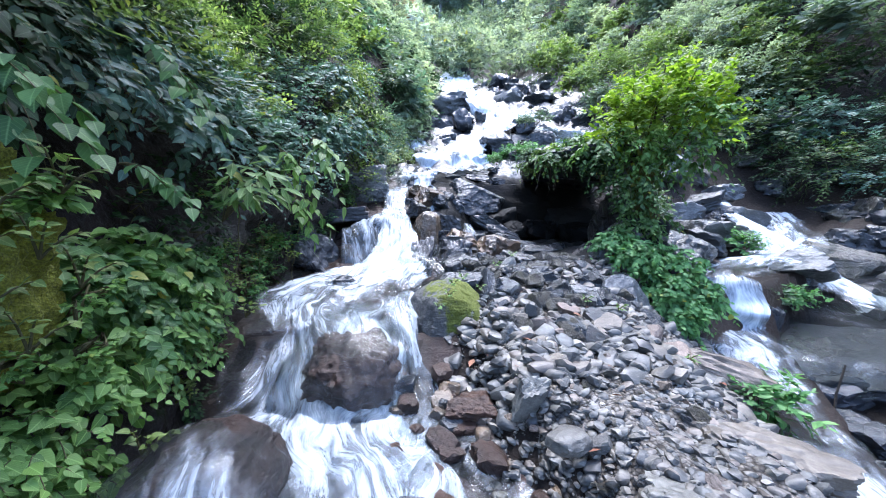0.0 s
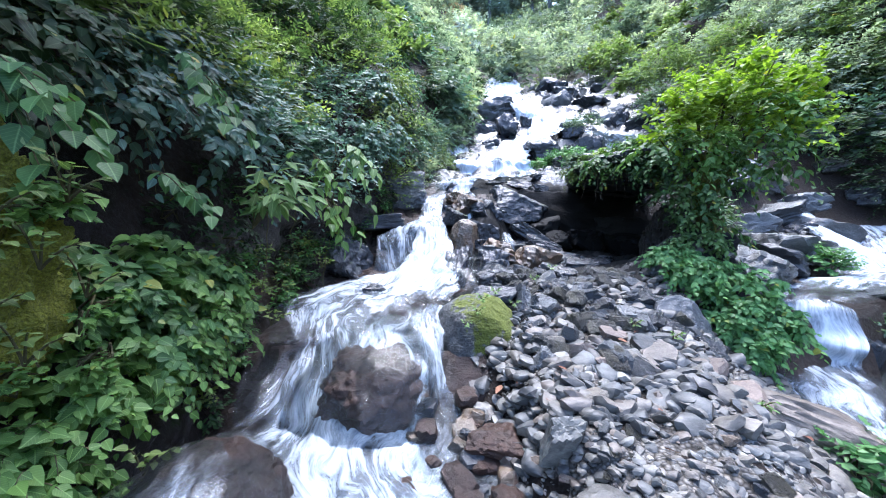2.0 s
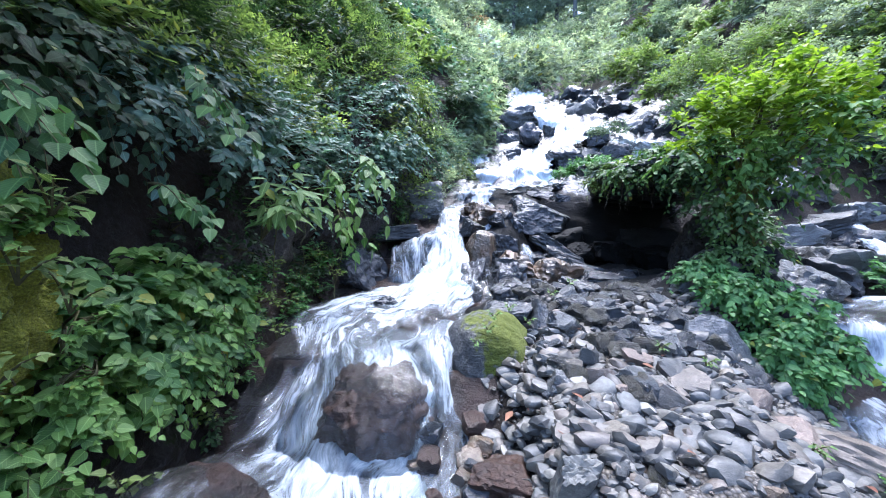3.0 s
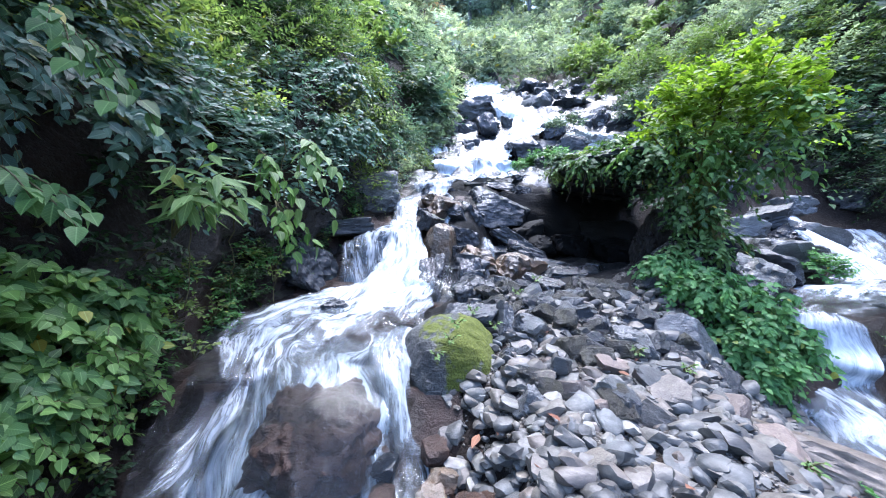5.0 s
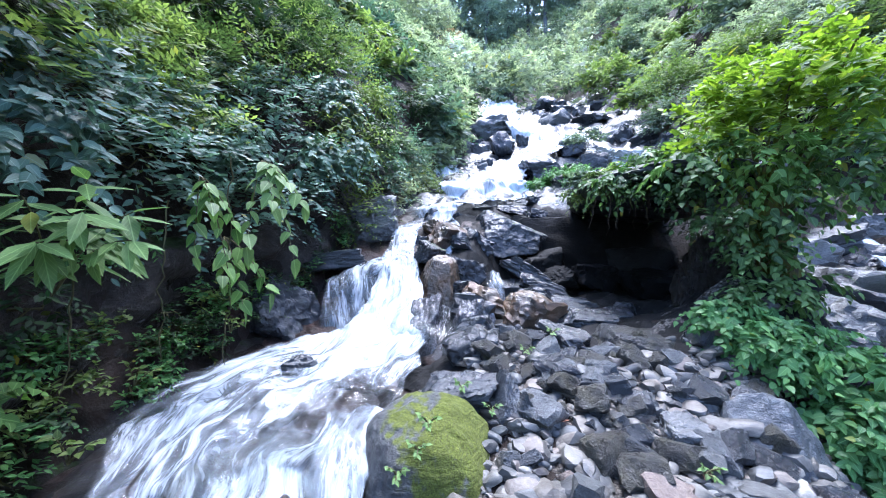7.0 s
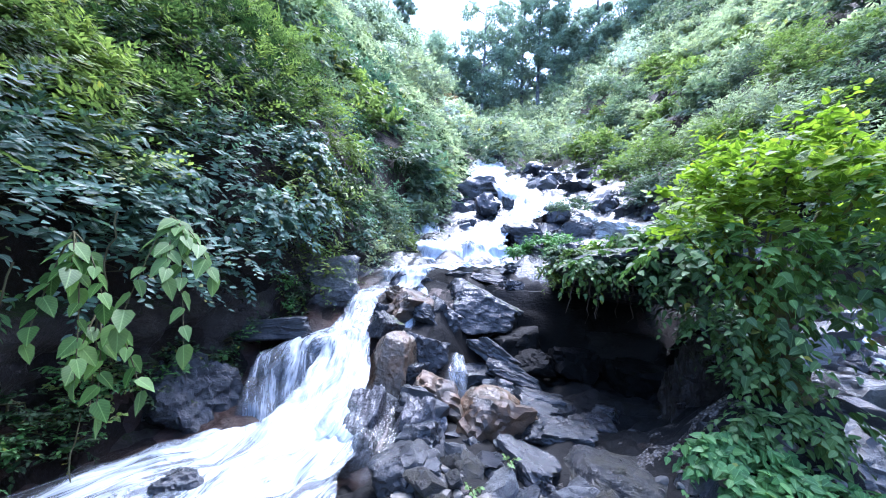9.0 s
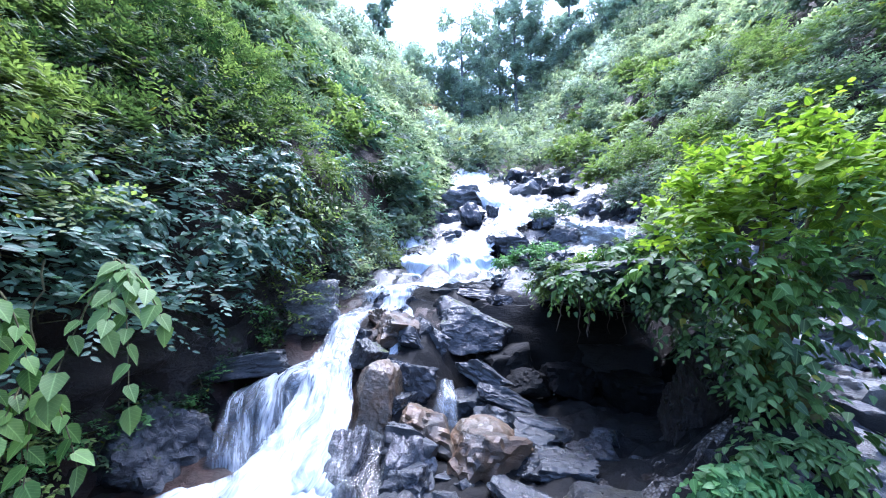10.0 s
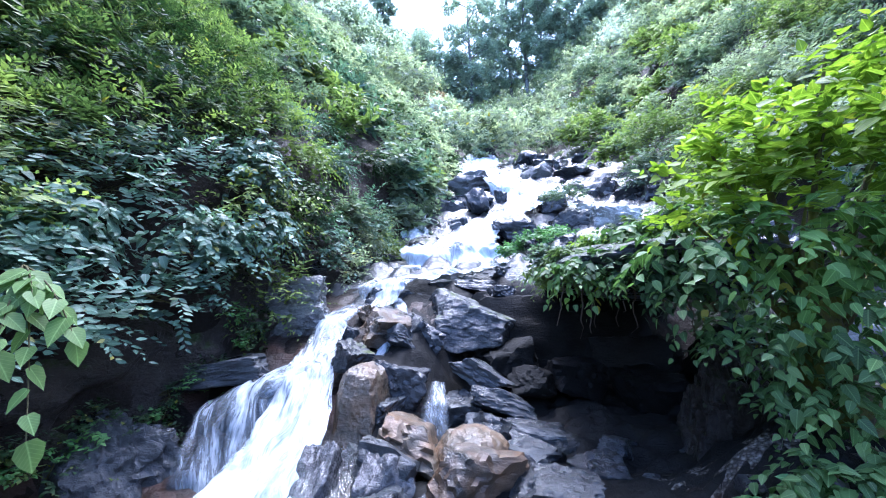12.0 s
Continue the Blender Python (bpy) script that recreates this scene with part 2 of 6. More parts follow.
def bark_material(name, a, c, moss=False):
    m, n, l, b = material(name, 0.85, 0.3)
    tc = n.new("ShaderNodeTexCoord")
    mp = n.new("ShaderNodeMapping")
    mp.inputs["Scale"].default_value = (9, 9, 1.6)
    l.new(tc.outputs["Object"], mp.inputs["Vector"])
    f = noise_node(n, l, 2.2, 7, 0.7, mp.outputs["Vector"], 0.5)
    col = ramp(n, l, f.outputs["Fac"], [(0.3, a), (0.7, c)])
    if moss:
        k = noise_node(n, l, 4, 6, 0.7, tc.outputs["Object"])
        col = mixc(n, l, ramp(n, l, k.outputs["Fac"], [(0.42, (0, 0, 0)), (0.55, (1, 1, 1))]), col, (0.09, 0.1, 0.012))
    l.new(col, b.inputs["Base Color"])
    bump(n, l, b, f.outputs["Fac"], 0.9, 0.03)
    return m


# bark of the far trees, greyed and paled to carry the same haze
HAZEBARK = bark_material("haze_paled_limb_bark", (0.12, 0.12, 0.12), (0.26, 0.26, 0.26))
HAZETRUNK = bark_material("haze_greyed_trunk_bark", (0.09, 0.105, 0.115), (0.18, 0.195, 0.205))
BARK = bark_material("grey_brown_bark", (0.02, 0.015, 0.011), (0.1, 0.08, 0.06))
MOSSBARK = bark_material("mossy_bark", (0.02, 0.016, 0.01), (0.08, 0.065, 0.04), True)
STEM = bark_material("green_brown_stem", (0.05, 0.05, 0.02), (0.14, 0.13, 0.06))


def water_material(name, sheen=0.1, ripple=0.3, tint=(0.82, 0.85, 0.85)):
    """Clear water that turns to white aerated foam in streaks along the flow (u across, v along in metres)."""
    m, n, l, b = material(name, 0.55, 0.4)
    uv = n.new("ShaderNodeTexCoord").outputs["UV"]
    att = n.new("ShaderNodeAttribute")
    att.attribute_name = "foam"
    mp = n.new("ShaderNodeMapping")
    mp.inputs["Scale"].default_value = (13, 1.3, 1)
    l.new(uv, mp.inputs["Vector"])
    s1 = noise_node(n, l, 1.0, 7, 0.7, mp.outputs["Vector"], 0.25)
    mq = n.new("ShaderNodeMapping")
    mq.inputs["Scale"].default_value = (5.5, 1.8, 1)
    l.new(uv, mq.inputs["Vector"])
    s2 = noise_node(n, l, 1.0, 6, 0.65, mq.outputs["Vector"], 0.3)
    mr = n.new("ShaderNodeMapping")
    mr.inputs["Scale"].default_value = (48, 7, 1)
    l.new(uv, mr.inputs["Vector"])
    s3 = noise_node(n, l, 1.0, 5, 0.7, mr.outputs["Vector"], 0.3)
    streak = math_node(n, l, "ADD", math_node(n, l, "MULTIPLY", s1.outputs["Fac"], 0.36), math_node(n, l, "ADD", math_node(n, l, "MULTIPLY", s2.outputs["Fac"], 0.46), math_node(n, l, "MULTIPLY", s3.outputs["Fac"], 0.18)))
    k = math_node(n, l, "ADD", math_node(n, l, "MULTIPLY", math_node(n, l, "SUBTRACT", streak, 0.5), 1.5), math_node(n, l, "SUBTRACT", math_node(n, l, "MULTIPLY", att.outputs["Fac"], 0.62), 0.28))
    mask = ramp(n, l, k, [(0.0, (0.02, 0.02, 0.02)), (0.1, (0.16, 0.16, 0.16)), (0.25, (0.55, 0.55, 0.55)), (0.42, (0.92, 0.92, 0.92)), (0.55, (1.0, 1.0, 1.0))])
    l.new(ramp(n, l, streak, [(0.38, (0.27, 0.34, 0.42)), (0.5, (0.46, 0.52, 0.58)), (0.62, (0.66, 0.7, 0.73))]), b.inputs["Base Color"])
    clear = n.new("ShaderNodeBsdfTransparent")
    clear.inputs["Color"].default_value = (*tint, 1)
    gloss = n.new("ShaderNodeBsdfGlossy")
    gloss.inputs["Roughness"].default_value = sheen
    fres = n.new("ShaderNodeFresnel")
    fres.inputs["IOR"].default_value = 1.24
    bp = n.new("ShaderNodeBump")
    bp.inputs["Strength"].default_value, bp.inputs["Distance"].default_value = ripple, 0.05
    l.new(streak, bp.inputs["Height"])
    for node in (gloss, fres, b):
        l.new(bp.outputs["Normal"], node.inputs["Normal"])
    wet = n.new("ShaderNodeMixShader")
    l.new(fres.outputs[0], wet.inputs[0])
    l.new(clear.outputs[0], wet.inputs[1])
    l.new(gloss.outputs[0], wet.inputs[2])
    mx = n.new("ShaderNodeMixShader")
    l.new(mask, mx.inputs[0])
    l.new(wet.outputs[0], mx.inputs[1])
    l.new(b.outputs[0], mx.inputs[2])
    l.new(mx.outputs[0], n["Material Output"].inputs["Surface"])
    return m


WATER = water_material("stream_water")
SLIDE = water_material("thin_sliding_water", 0.03, 0.14, (0.55, 0.57, 0.55))

# ---- tools ----


def hashed(i, j, k, seed):
    v = (i * 374761393 + j * 668265263 + k * 2147483647 + seed * 1274126177) & 0xFFFFFFFF
    v = ((v ^ (v >> 13)) * 1274126177) & 0xFFFFFFFF
    return ((v ^ (v >> 16)) & 0xFFFF) / 65535.0


def vnoise(p, seed=0):
    """Smooth value noise of points (n, 3), from -1 to 1."""
    p = np.asarray(p, float)
    q = np.floor(p).astype(np.int64)
    f = p - q
    f = f * f * (3 - 2 * f)
    out = 0
    for a in (0, 1):
        for b in (0, 1):
            for c in (0, 1):
                w = (f[:, 0] if a else 1 - f[:, 0]) * (f[:, 1] if b else 1 - f[:, 1]) * (f[:, 2] if c else 1 - f[:, 2])
                out = out + w * hashed(q[:, 0] + a, q[:, 1] + b, q[:, 2] + c, seed)
    return out * 2 - 1


def fbm(p, octaves=4, seed=0):
    p = np.asarray(p, float)
    return sum(vnoise(p * 2 ** k, seed + 17 * k) / 2 ** k for k in range(octaves))


def smooth01(a, b, x):
    t = np.clip((x - a) / (b - a), 0, 1)
    return t * t * (3 - 2 * t)


def unit(v):
    return v / np.maximum(np.linalg.norm(v, axis=-1, keepdims=True), 1e-9)


def mesh_np(name, verts, faces, mat, uv=None, smooth=True, foam=None):
    me = bpy.data.meshes.new(name)
    verts, faces = np.asarray(verts, np.float32), np.asarray(faces, np.int32)
    me.vertices.add(len(verts))
    me.vertices.foreach_set("co", verts.ravel())
    me.loops.add(faces.size)
    me.loops.foreach_set("vertex_index", faces.ravel())
    me.polygons.add(len(faces))
    me.polygons.foreach_set("loop_start", np.arange(0, faces.size, faces.shape[1], dtype=np.int32))
    me.polygons.foreach_set("use_smooth", np.full(len(faces), smooth))
    if uv is not None:
        me.uv_layers.new(name="UVMap").data.foreach_set("uv", np.asarray(uv, np.float32)[faces.ravel()].ravel())
    if foam is not None:
        me.attributes.new("foam", "FLOAT", "POINT").data.foreach_set("value", np.asarray(foam, np.float32))
    me.materials.append(mat)
    me.update(calc_edges=True)
    return me


def thing(name, loc, label, category, group="", kind=""):
    ob = new(name)
    ob.empty_display_size = 0.1
    ob.location = loc
    return tagged(ob, label, category, group, kind)


def child(name, me, parent, label="", kind="", loc=None):
    """A mesh under a thing or a part; its points are given in the world unless loc is given."""
    ob = new(name, me)
    ob.parent = parent
    if loc is not None:
        ob.location = loc
    return tagged(ob, label, kind=kind)


def grid_faces(a, b):
    i = np.arange(a * b).reshape(a, b)
    return np.stack([i[:-1, :-1], i[:-1, 1:], i[1:, 1:], i[1:, :-1]], -1).reshape(-1, 4)


ICO = {}


def ico(sub):
    if sub not in ICO:
        bm = bmesh.new()
        bmesh.ops.create_icosphere(bm, subdivisions=sub, radius=1)
        bm.verts.ensure_lookup_table()
        ICO[sub] = (np.array([v.co[:] for v in bm.verts]), np.array([[v.index for v in f.verts] for f in bm.faces]))
        bm.free()
    return ICO[sub]


def rock_points(seed, size, sub=4, planes=14, angular=0.75, rough=0.05, cuts=()):
    """A broken stone: a tilted block cut by random planes, with worn edges, bedding and a rough skin."""
    rng = np.random.default_rng(seed)
    d, f = ico(sub)
    turn = np.array(Euler(rng.uniform(-0.4, 0.4, 3).tolist()).to_matrix())
    box = np.vstack([np.eye(3), -np.eye(3)]) @ turn.T + 0.16 * rng.normal(size=(6, 3))
    nrm = unit(np.vstack([box, rng.normal(size=(max(2, planes - 5), 3))]))
    off = np.concatenate([rng.uniform(0.52, 0.78, 6), rng.uniform(0.68, 0.98, len(nrm) - 6)])
    if cuts:
        nrm, off = unit(np.array(cuts)[:, :3]), np.array(cuts)[:, 3]
    dots = d @ nrm.T
    lim = np.where(dots > 0.08, off / np.maximum(dots, 0.08), 9.0)
    sharp = 9 + 40 * angular ** 2
    r = -np.log(np.exp(-sharp * np.minimum(lim, 3)).sum(1) + np.exp(-sharp * 1.15)) / sharp
    r = np.maximum(r, 0.3)
    soft = min(1.0, angular * 1.15)
    v = d * (soft * r + (1 - soft) * 0.8)[:, None]
    layer = unit(rng.normal(size=3) * 0.6 + [0.3, 0, 1.6])
    bed_at = (v @ layer) * 6 + 0.5 * vnoise(v * 1.7, seed % 43)
    step = vnoise(np.stack([np.floor(bed_at) + 0.5, 0 * r, 0 * r + seed % 83], -1), seed % 61)
    chips = np.maximum(0, fbm(v * 3.1 + seed % 31, 3, seed % 53) - 0.25)
    v = v * (1 + rough * (0.8 * fbm(v * 2.2 + seed % 97, 4, seed % 89) + 0.55 * step * angular - 1.1 * chips + 0.45 * fbm(v * 9, 3, seed % 71)))[:, None]
    half = np.abs(v).max(0)
    return v / half * (np.asarray(size) / 2), f


def stone_mesh(name, v, f, mat, edge=32):
    me = mesh_np(name, v, f, mat)
    me.set_sharp_from_angle(angle=radians(edge))
    return me


def boulder(loc, size, mat, label, seed, rot=(0, 0, 0), sub=4, name="boulder", category="boulder", group="", planes=12, angular=0.8, rough=0.08, cuts=()):
    rough = rough + 0.05 if angular > 0.6 and not cuts else rough
    ob = new(name, stone_mesh(name, *rock_points(seed, size, sub, planes, angular, rough, cuts), mat))
    ob.matrix_world = pose(*loc, *rot)
    return tagged(ob, label, category, group)


# ---- the shape of the gully ----
def bed(y):
    return np.interp(y, [-200, -30, -5, 0, 1.5, 2.5, 3.0, 3.3, 3.6, 4.2, 5.5, 6.2, 6.6, 7.3, 8.0, 9.5, 11.5, 15, 19, 24, 40, 60, 100, 112, 200, 600],
                     [-60, -12, -2.0, -0.85, -0.62, -0.48, -0.4, -0.24, 0.08, 0.2, 0.42, 0.6, 0.8, 1.5, 2.0, 2.7, 3.2, 5.2, 7.4, 10.7, 20.5, 33, 60, 62, 55, 40])


def left_edge(y):
    return np.interp(y, [-30, 0, 1.5, 2.5, 4.0, 5.5, 6.3, 7.3, 8.5, 10, 13, 19, 25, 60, 110], [-3, -2.3, -1.95, -2.05, -2.35, -2.5, -2.2, -1.9, -1.9, -1.6, -1.3, -0.9, -1.2, -3, -6])


def right_edge(y):
    return np.interp(y, [-30, 0, 1.5, 2.5, 3.5, 5.0, 6.5, 8, 10, 12, 15, 19, 24, 60, 110], [1.8, 1.2, 0.75, 0.3, 0.1, -0.1, -0.2, 0.3, 1.3, 4.6, 5.4, 5.8, 6.0, 7, 10])


def side_x(y):
    return np.interp(y, [-30, 0, 2, 2.9, 4, 4.9, 5.3, 6, 7.5, 9.5, 11, 14, 20], [3.5, 2.5, 2.7, 3.05, 3.6, 3.95, 4.1, 5.2, 7.3, 8.3, 7.7, 6.6, 6])


def side_bed(y):
    return np.interp(y, [-30, -5, 0, 2, 2.9, 4, 4.9, 5.25, 6, 7.5, 9.5, 11, 14, 20], [-12, -2.2, -0.95, -0.66, -0.55, -0.42, -0.3, 0.35, 0.5, 0.8, 1.7, 2.5, 4.2, 8])


def crest(y):
    return np.interp(y, [-30, -5, 0, 1, 2, 3, 4, 5, 6, 8.4, 8.9, 9.3, 11, 14, 20], [-12, -2.0, -0.5, -0.15, 0.0, 0.16, 0.38, 0.62, 0.78, 1.05, 2.4, 2.8, 3.7, 5.2, 8.5])


def ground(x, y, rough=True):
    x, y = np.broadcast_arrays(np.asarray(x, float), np.asarray(y, float))
    b, xl, xr = bed(y), left_edge(y), right_edge(y)
    dl, dr = xl - x, x - xr
    left = np.interp(dl, [0, 0.08, 0.3, 0.6, 1.2, 2.5, 6, 20, 60, 400], [0, 0.3, 1.2, 2.1, 3.0, 4.3, 8, 24, 48, 60])
    left = left * np.interp(y, [-40, -6, 0.5, 2], [0.2, 0.45, 0.9, 1])
    x2, b2 = side_x(y), side_bed(y)
    w2 = np.interp(y, [0, 3, 4.5, 6, 9], [0.35, 0.3, 0.5, 0.8, 0.8])
    t = np.clip((x - xr) / np.maximum(x2 - w2 - xr, 0.3), 0, 1)
    ridge = crest(y) + (np.minimum(crest(y), b2 + 0.15) - crest(y)) * smooth01(0.55, 1.0, t)
    ridge = b + (ridge - b) * smooth01(-0.1, 0.55, dr)
    d2 = x - x2
    chan = np.where(np.abs(d2) < w2 + 0.3, b2 + (ridge - b2) * smooth01(w2 * 0.7, w2 + 0.3, np.abs(d2)), ridge)
    rise = np.interp(d2 - w2, [0, 0.5, 2, 4, 8, 30, 80, 400], [0, 0.25, 0.9, 3.3, 8, 28, 50, 60])
    low = np.interp(d2 - w2, [0, 0.3, 3.5, 5.5, 9, 30, 80, 400], [0, 0.05, 0.1, 1.0, 5, 26, 50, 60])
    sunk = np.interp(y, [-5, 2, 2.9, 4, 5.2, 6.2, 7.5], [-2.3, -0.75, -0.85, -0.95, -0.85, -0.3, 0.75])
    far_side = sunk + low + (b2 + rise - sunk - low) * smooth01(6.0, 8.5, y)
    near_right = np.where(d2 > w2, far_side + (chan - far_side) * (1 - smooth01(0, 0.35, d2 - w2)), chan)
    hill = b + np.interp(dr, [0, 0.6, 2, 5, 10, 30, 80, 400], [0, 0.25, 0.9, 3.5, 8.5, 28, 55, 66])
    wy = smooth01(8.5, 16, y)
    right = near_right * (1 - wy) + hill * wy
    right = right + 0.75 * np.exp(-(((x - 3.0) / 0.75) ** 2 + ((y - 5.5) / 0.7) ** 2))
    z = np.where(dl > 0, b + left, np.where(dr > 0, right, b))
    if rough:
        p = np.stack([x, y, z], -1).reshape(-1, 3)
        away = np.clip(np.maximum(dl, dr - 3) / 6, 0, 1)
        z = z + (fbm(p * 1.7, 4, 3).reshape(x.shape)) * (0.05 + 0.22 * away) + 0.03 * vnoise(p * 9, 5).reshape(x.shape)
    return z


def spaced(lo, hi, n, mid, dense):
    a, b = np.arcsinh((lo - mid) / dense), np.arcsinh((hi - mid) / dense)
    return mid + dense * np.sinh(np.linspace(a, b, n))


gx, gy = np.meshgrid(spaced(-400, 400, 250, 0.0, 4.0), spaced(-200, 600, 320, 3.0, 5.0))
gz = ground(gx, gy)
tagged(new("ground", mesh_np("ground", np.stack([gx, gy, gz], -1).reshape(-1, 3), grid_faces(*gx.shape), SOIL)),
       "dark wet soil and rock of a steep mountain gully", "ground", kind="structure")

# ---- water ----


def spline(pts, step):
    p = np.array(pts, float)
    q = np.vstack([2 * p[0] - p[1], p, 2 * p[-1] - p[-2]])
    out = []
    for k in range(1, len(q) - 2):
        n = max(2, int(np.linalg.norm((q[k + 1] - q[k])[:3]) / step))
        t = np.linspace(0, 1, n, endpoint=k == len(q) - 3)[:, None]
        a, b, c, d = q[k - 1:k + 3]
        out.append(0.5 * (2 * b + (c - a) * t + (2 * a - 5 * b + 4 * c - d) * t ** 2 + (3 * b - a - 3 * c + d) * t ** 3))
    return np.vstack(out)


def water_sheet(name, pts, label, step=0.035, across=40, arch=0.04, wave=0.03, foam=0.5, steep=0.6, seed=1, edge=0.18, warp=0.12, mat=WATER):
    """A running sheet of water: pts are x, y, z and half width, downstream."""
    s = spline(pts, step)
    tan = unit(np.gradient(s[:, :3], axis=0))
    flat = unit(tan * [1, 1, 0] + [0, -1e-4, 0])
    side = np.stack([flat[:, 1], -flat[:, 0], 0 * flat[:, 0]], -1)
    run = np.concatenate([[0], np.cumsum(np.linalg.norm(np.diff(s[:, :3], axis=0), axis=1))])
    u = np.linspace(-1, 1, across)
    wob = 1 + edge * fbm(np.stack([run * 1.6, 0 * run, 0 * run + seed], -1), 3, seed)
    wob2 = 1 + edge * fbm(np.stack([run * 1.6, 0 * run + 9, 0 * run + seed], -1), 3, seed)
    off = np.where(u[None] < 0, u[None] * (s[:, 3] * wob)[:, None], u[None] * (s[:, 3] * wob2)[:, None])
    v = s[:, None, :3] + side[:, None] * off[..., None]
    pn = np.stack([off * 6, np.broadcast_to(run[:, None] * 2.2, off.shape), np.full(off.shape, seed * 3.1)], -1).reshape(-1, 3)
    hgt = wave * fbm(pn, 4, seed).reshape(off.shape) - arch * u[None] ** 2
    nrm = unit(np.cross(side, tan))
    nrm = nrm * np.sign(nrm[:, 2:3] + 1e-6)
    v = v + nrm[:, None] * hgt[..., None]
    slope = np.clip(-tan[:, 2], 0, 1)
    foam = s[:, 4:5] if s.shape[1] > 4 else foam
    fo = foam + steep * slope[:, None] + 0.35 * fbm(pn * [0.25, 0.35, 1], 3, seed + 4).reshape(off.shape) - 0.35 * u[None] ** 4
    swirl = fbm(pn * [0.3, 0.5, 1], 3, seed + 9).reshape(off.shape) * warp
    drift = fbm(pn * [0.4, 0.3, 1] + 7, 3, seed + 5).reshape(off.shape) * warp
    uv = np.stack([off + swirl, run[:, None] + drift], -1).reshape(-1, 2)
    me = mesh_np(name, v.reshape(-1, 3), grid_faces(*off.shape), mat, uv, True, fo.ravel())
    return tagged(new(name, me), label, "water", kind="structure")


water_sheet("water_1", [(0.9, 27, 13.3, 0.9), (1.0, 24, 11.3, 1.1), (1.05, 22, 9.95, 1.15), (1.86, 20, 8.6, 1.6), (3.1, 18, 7.28, 1.6), (2.5, 15.5, 5.95, 1.0), (1.5, 14, 5.12, 0.95), (0.65, 12.5, 4.3, 1.0),
                        (0.4, 11.7, 3.85, 1.15), (0.4, 11.25, 3.66, 1.22), (0.45, 10.95, 3.3, 1.25), (0.4, 10.3, 3.05, 1.1), (0.1, 9.8, 2.86, 0.9), (-0.4, 9.2, 2.75, 0.6), (-0.6, 8.85, 2.68, 0.48)],
            "white foaming stream tumbling down the upper gully", 0.06, 80, 0.05, 0.09, 0.85, 0.5, 2, warp=0.4)
water_sheet("water_2", [(-0.5, 9.0, 2.72, 0.5, 0.85), (-0.62, 8.75, 2.66, 0.48, 0.85), (-0.66, 8.64, 2.52, 0.47, 0.7), (-0.7, 8.56, 2.33, 0.46, 0.7), (-0.88, 8.25, 2.22, 0.34, 0.8), (-1.0, 7.9, 2.12, 0.27, 0.85), (-0.97, 7.45, 1.8, 0.24, 0.85), (-0.88, 7.0, 1.54, 0.26, 0.85),
                        (-0.8, 6.6, 1.22, 0.3, 0.88), (-0.8, 6.2, 0.92, 0.42, 0.9), (-0.88, 5.8, 0.7, 0.62, 0.9), (-1.05, 5.4, 0.58, 0.9, 0.88), (-1.28, 4.8, 0.47, 1.05, 0.78), (-1.32, 4.2, 0.39, 1.05, 0.7), (-1.24, 3.75, 0.3, 0.92, 0.66),
                        (-1.14, 3.5, 0.19, 0.78, 0.64), (-1.1, 3.2, -0.06, 0.72, 0.62), (-1.04, 2.95, -0.22, 0.68, 0.72), (-0.98, 2.7, -0.27, 0.66, 0.78), (-0.84, 2.35, -0.32, 0.7, 0.8), (-0.64, 1.8, -0.4, 0.8, 0.68), (-0.5, 1.0, -0.52, 0.9, 0.5), (-0.3, -0.5, -0.8, 0.9, 0.3)],
            "white chute of water spreading over dark rock into a churning pool", 0.03, 80, 0.03, 0.055, 0.5, 0.25, 5, warp=0.22)
water_sheet("water_3", [(-0.75, 20, 8.5, 0.3), (-1.0, 17, 6.85, 0.3), (-1.15, 15, 5.65, 0.32), (-1.1, 13.8, 4.95, 0.4), (-0.7, 12.6, 4.1, 0.45), (-0.3, 11.8, 3.8, 0.5)], "thin white thread of water beside the main run", 0.06, 24, 0.03, 0.08, 0.75, 0.5, 23)
water_sheet("water_4", [(-1.0, 7.25, 1.64, 0.25), (-1.3, 6.95, 1.53, 0.34), (-1.4, 6.72, 1.37, 0.42), (-1.32, 6.5, 1.05, 0.47), (-1.24, 6.35, 0.7, 0.5), (-1.2, 6.25, 0.5, 0.5)],
            "thin curtain of water over a domed rock", 0.025, 60, 0.1, 0.05, 0.6, 0.2, 9, 0.06)
water_sheet("water_5", [(-0.42, 4.3, 0.44, 0.22), (-0.42, 3.85, 0.35, 0.2), (-0.38, 3.64, 0.2, 0.16), (-0.3, 3.44, -0.02, 0.17), (-0.2, 3.2, -0.2, 0.26), (-0.12, 2.95, -0.28, 0.36), (-0.2, 2.55, -0.34, 0.42), (-0.32, 2.2, -0.38, 0.42)], "narrow white runnel beside the mossy boulder", 0.03, 40, 0.02, 0.04, 0.74, 0.3, 11)
water_sheet("water_12", [(-0.9, 4.0, 0.37, 0.6), (-0.86, 3.72, 0.35, 0.62), (-0.82, 3.45, 0.3, 0.6), (-0.78, 3.15, 0.17, 0.58), (-0.74, 2.9, -0.05, 0.56), (-0.7, 2.7, -0.27, 0.55)], "streaked film of water over the red-brown rock", 0.025, 60, 0.16, 0.03, 0.46, 0.05, 33)
water_sheet("water_11", [(0.0, 3.2, -0.3, 0.3), (0.05, 2.75, -0.34, 0.5), (0.05, 2.2, -0.39, 0.75), (0.05, 1.5, -0.47, 0.9), (0.05, 0.6, -0.62, 1.0), (0.0, -1.5, -1.05, 1.2)], "clear rippling shallow water over a stony bed", 0.03, 60, 0.0, 0.03, 0.5, 0.2, 29, warp=0.3)
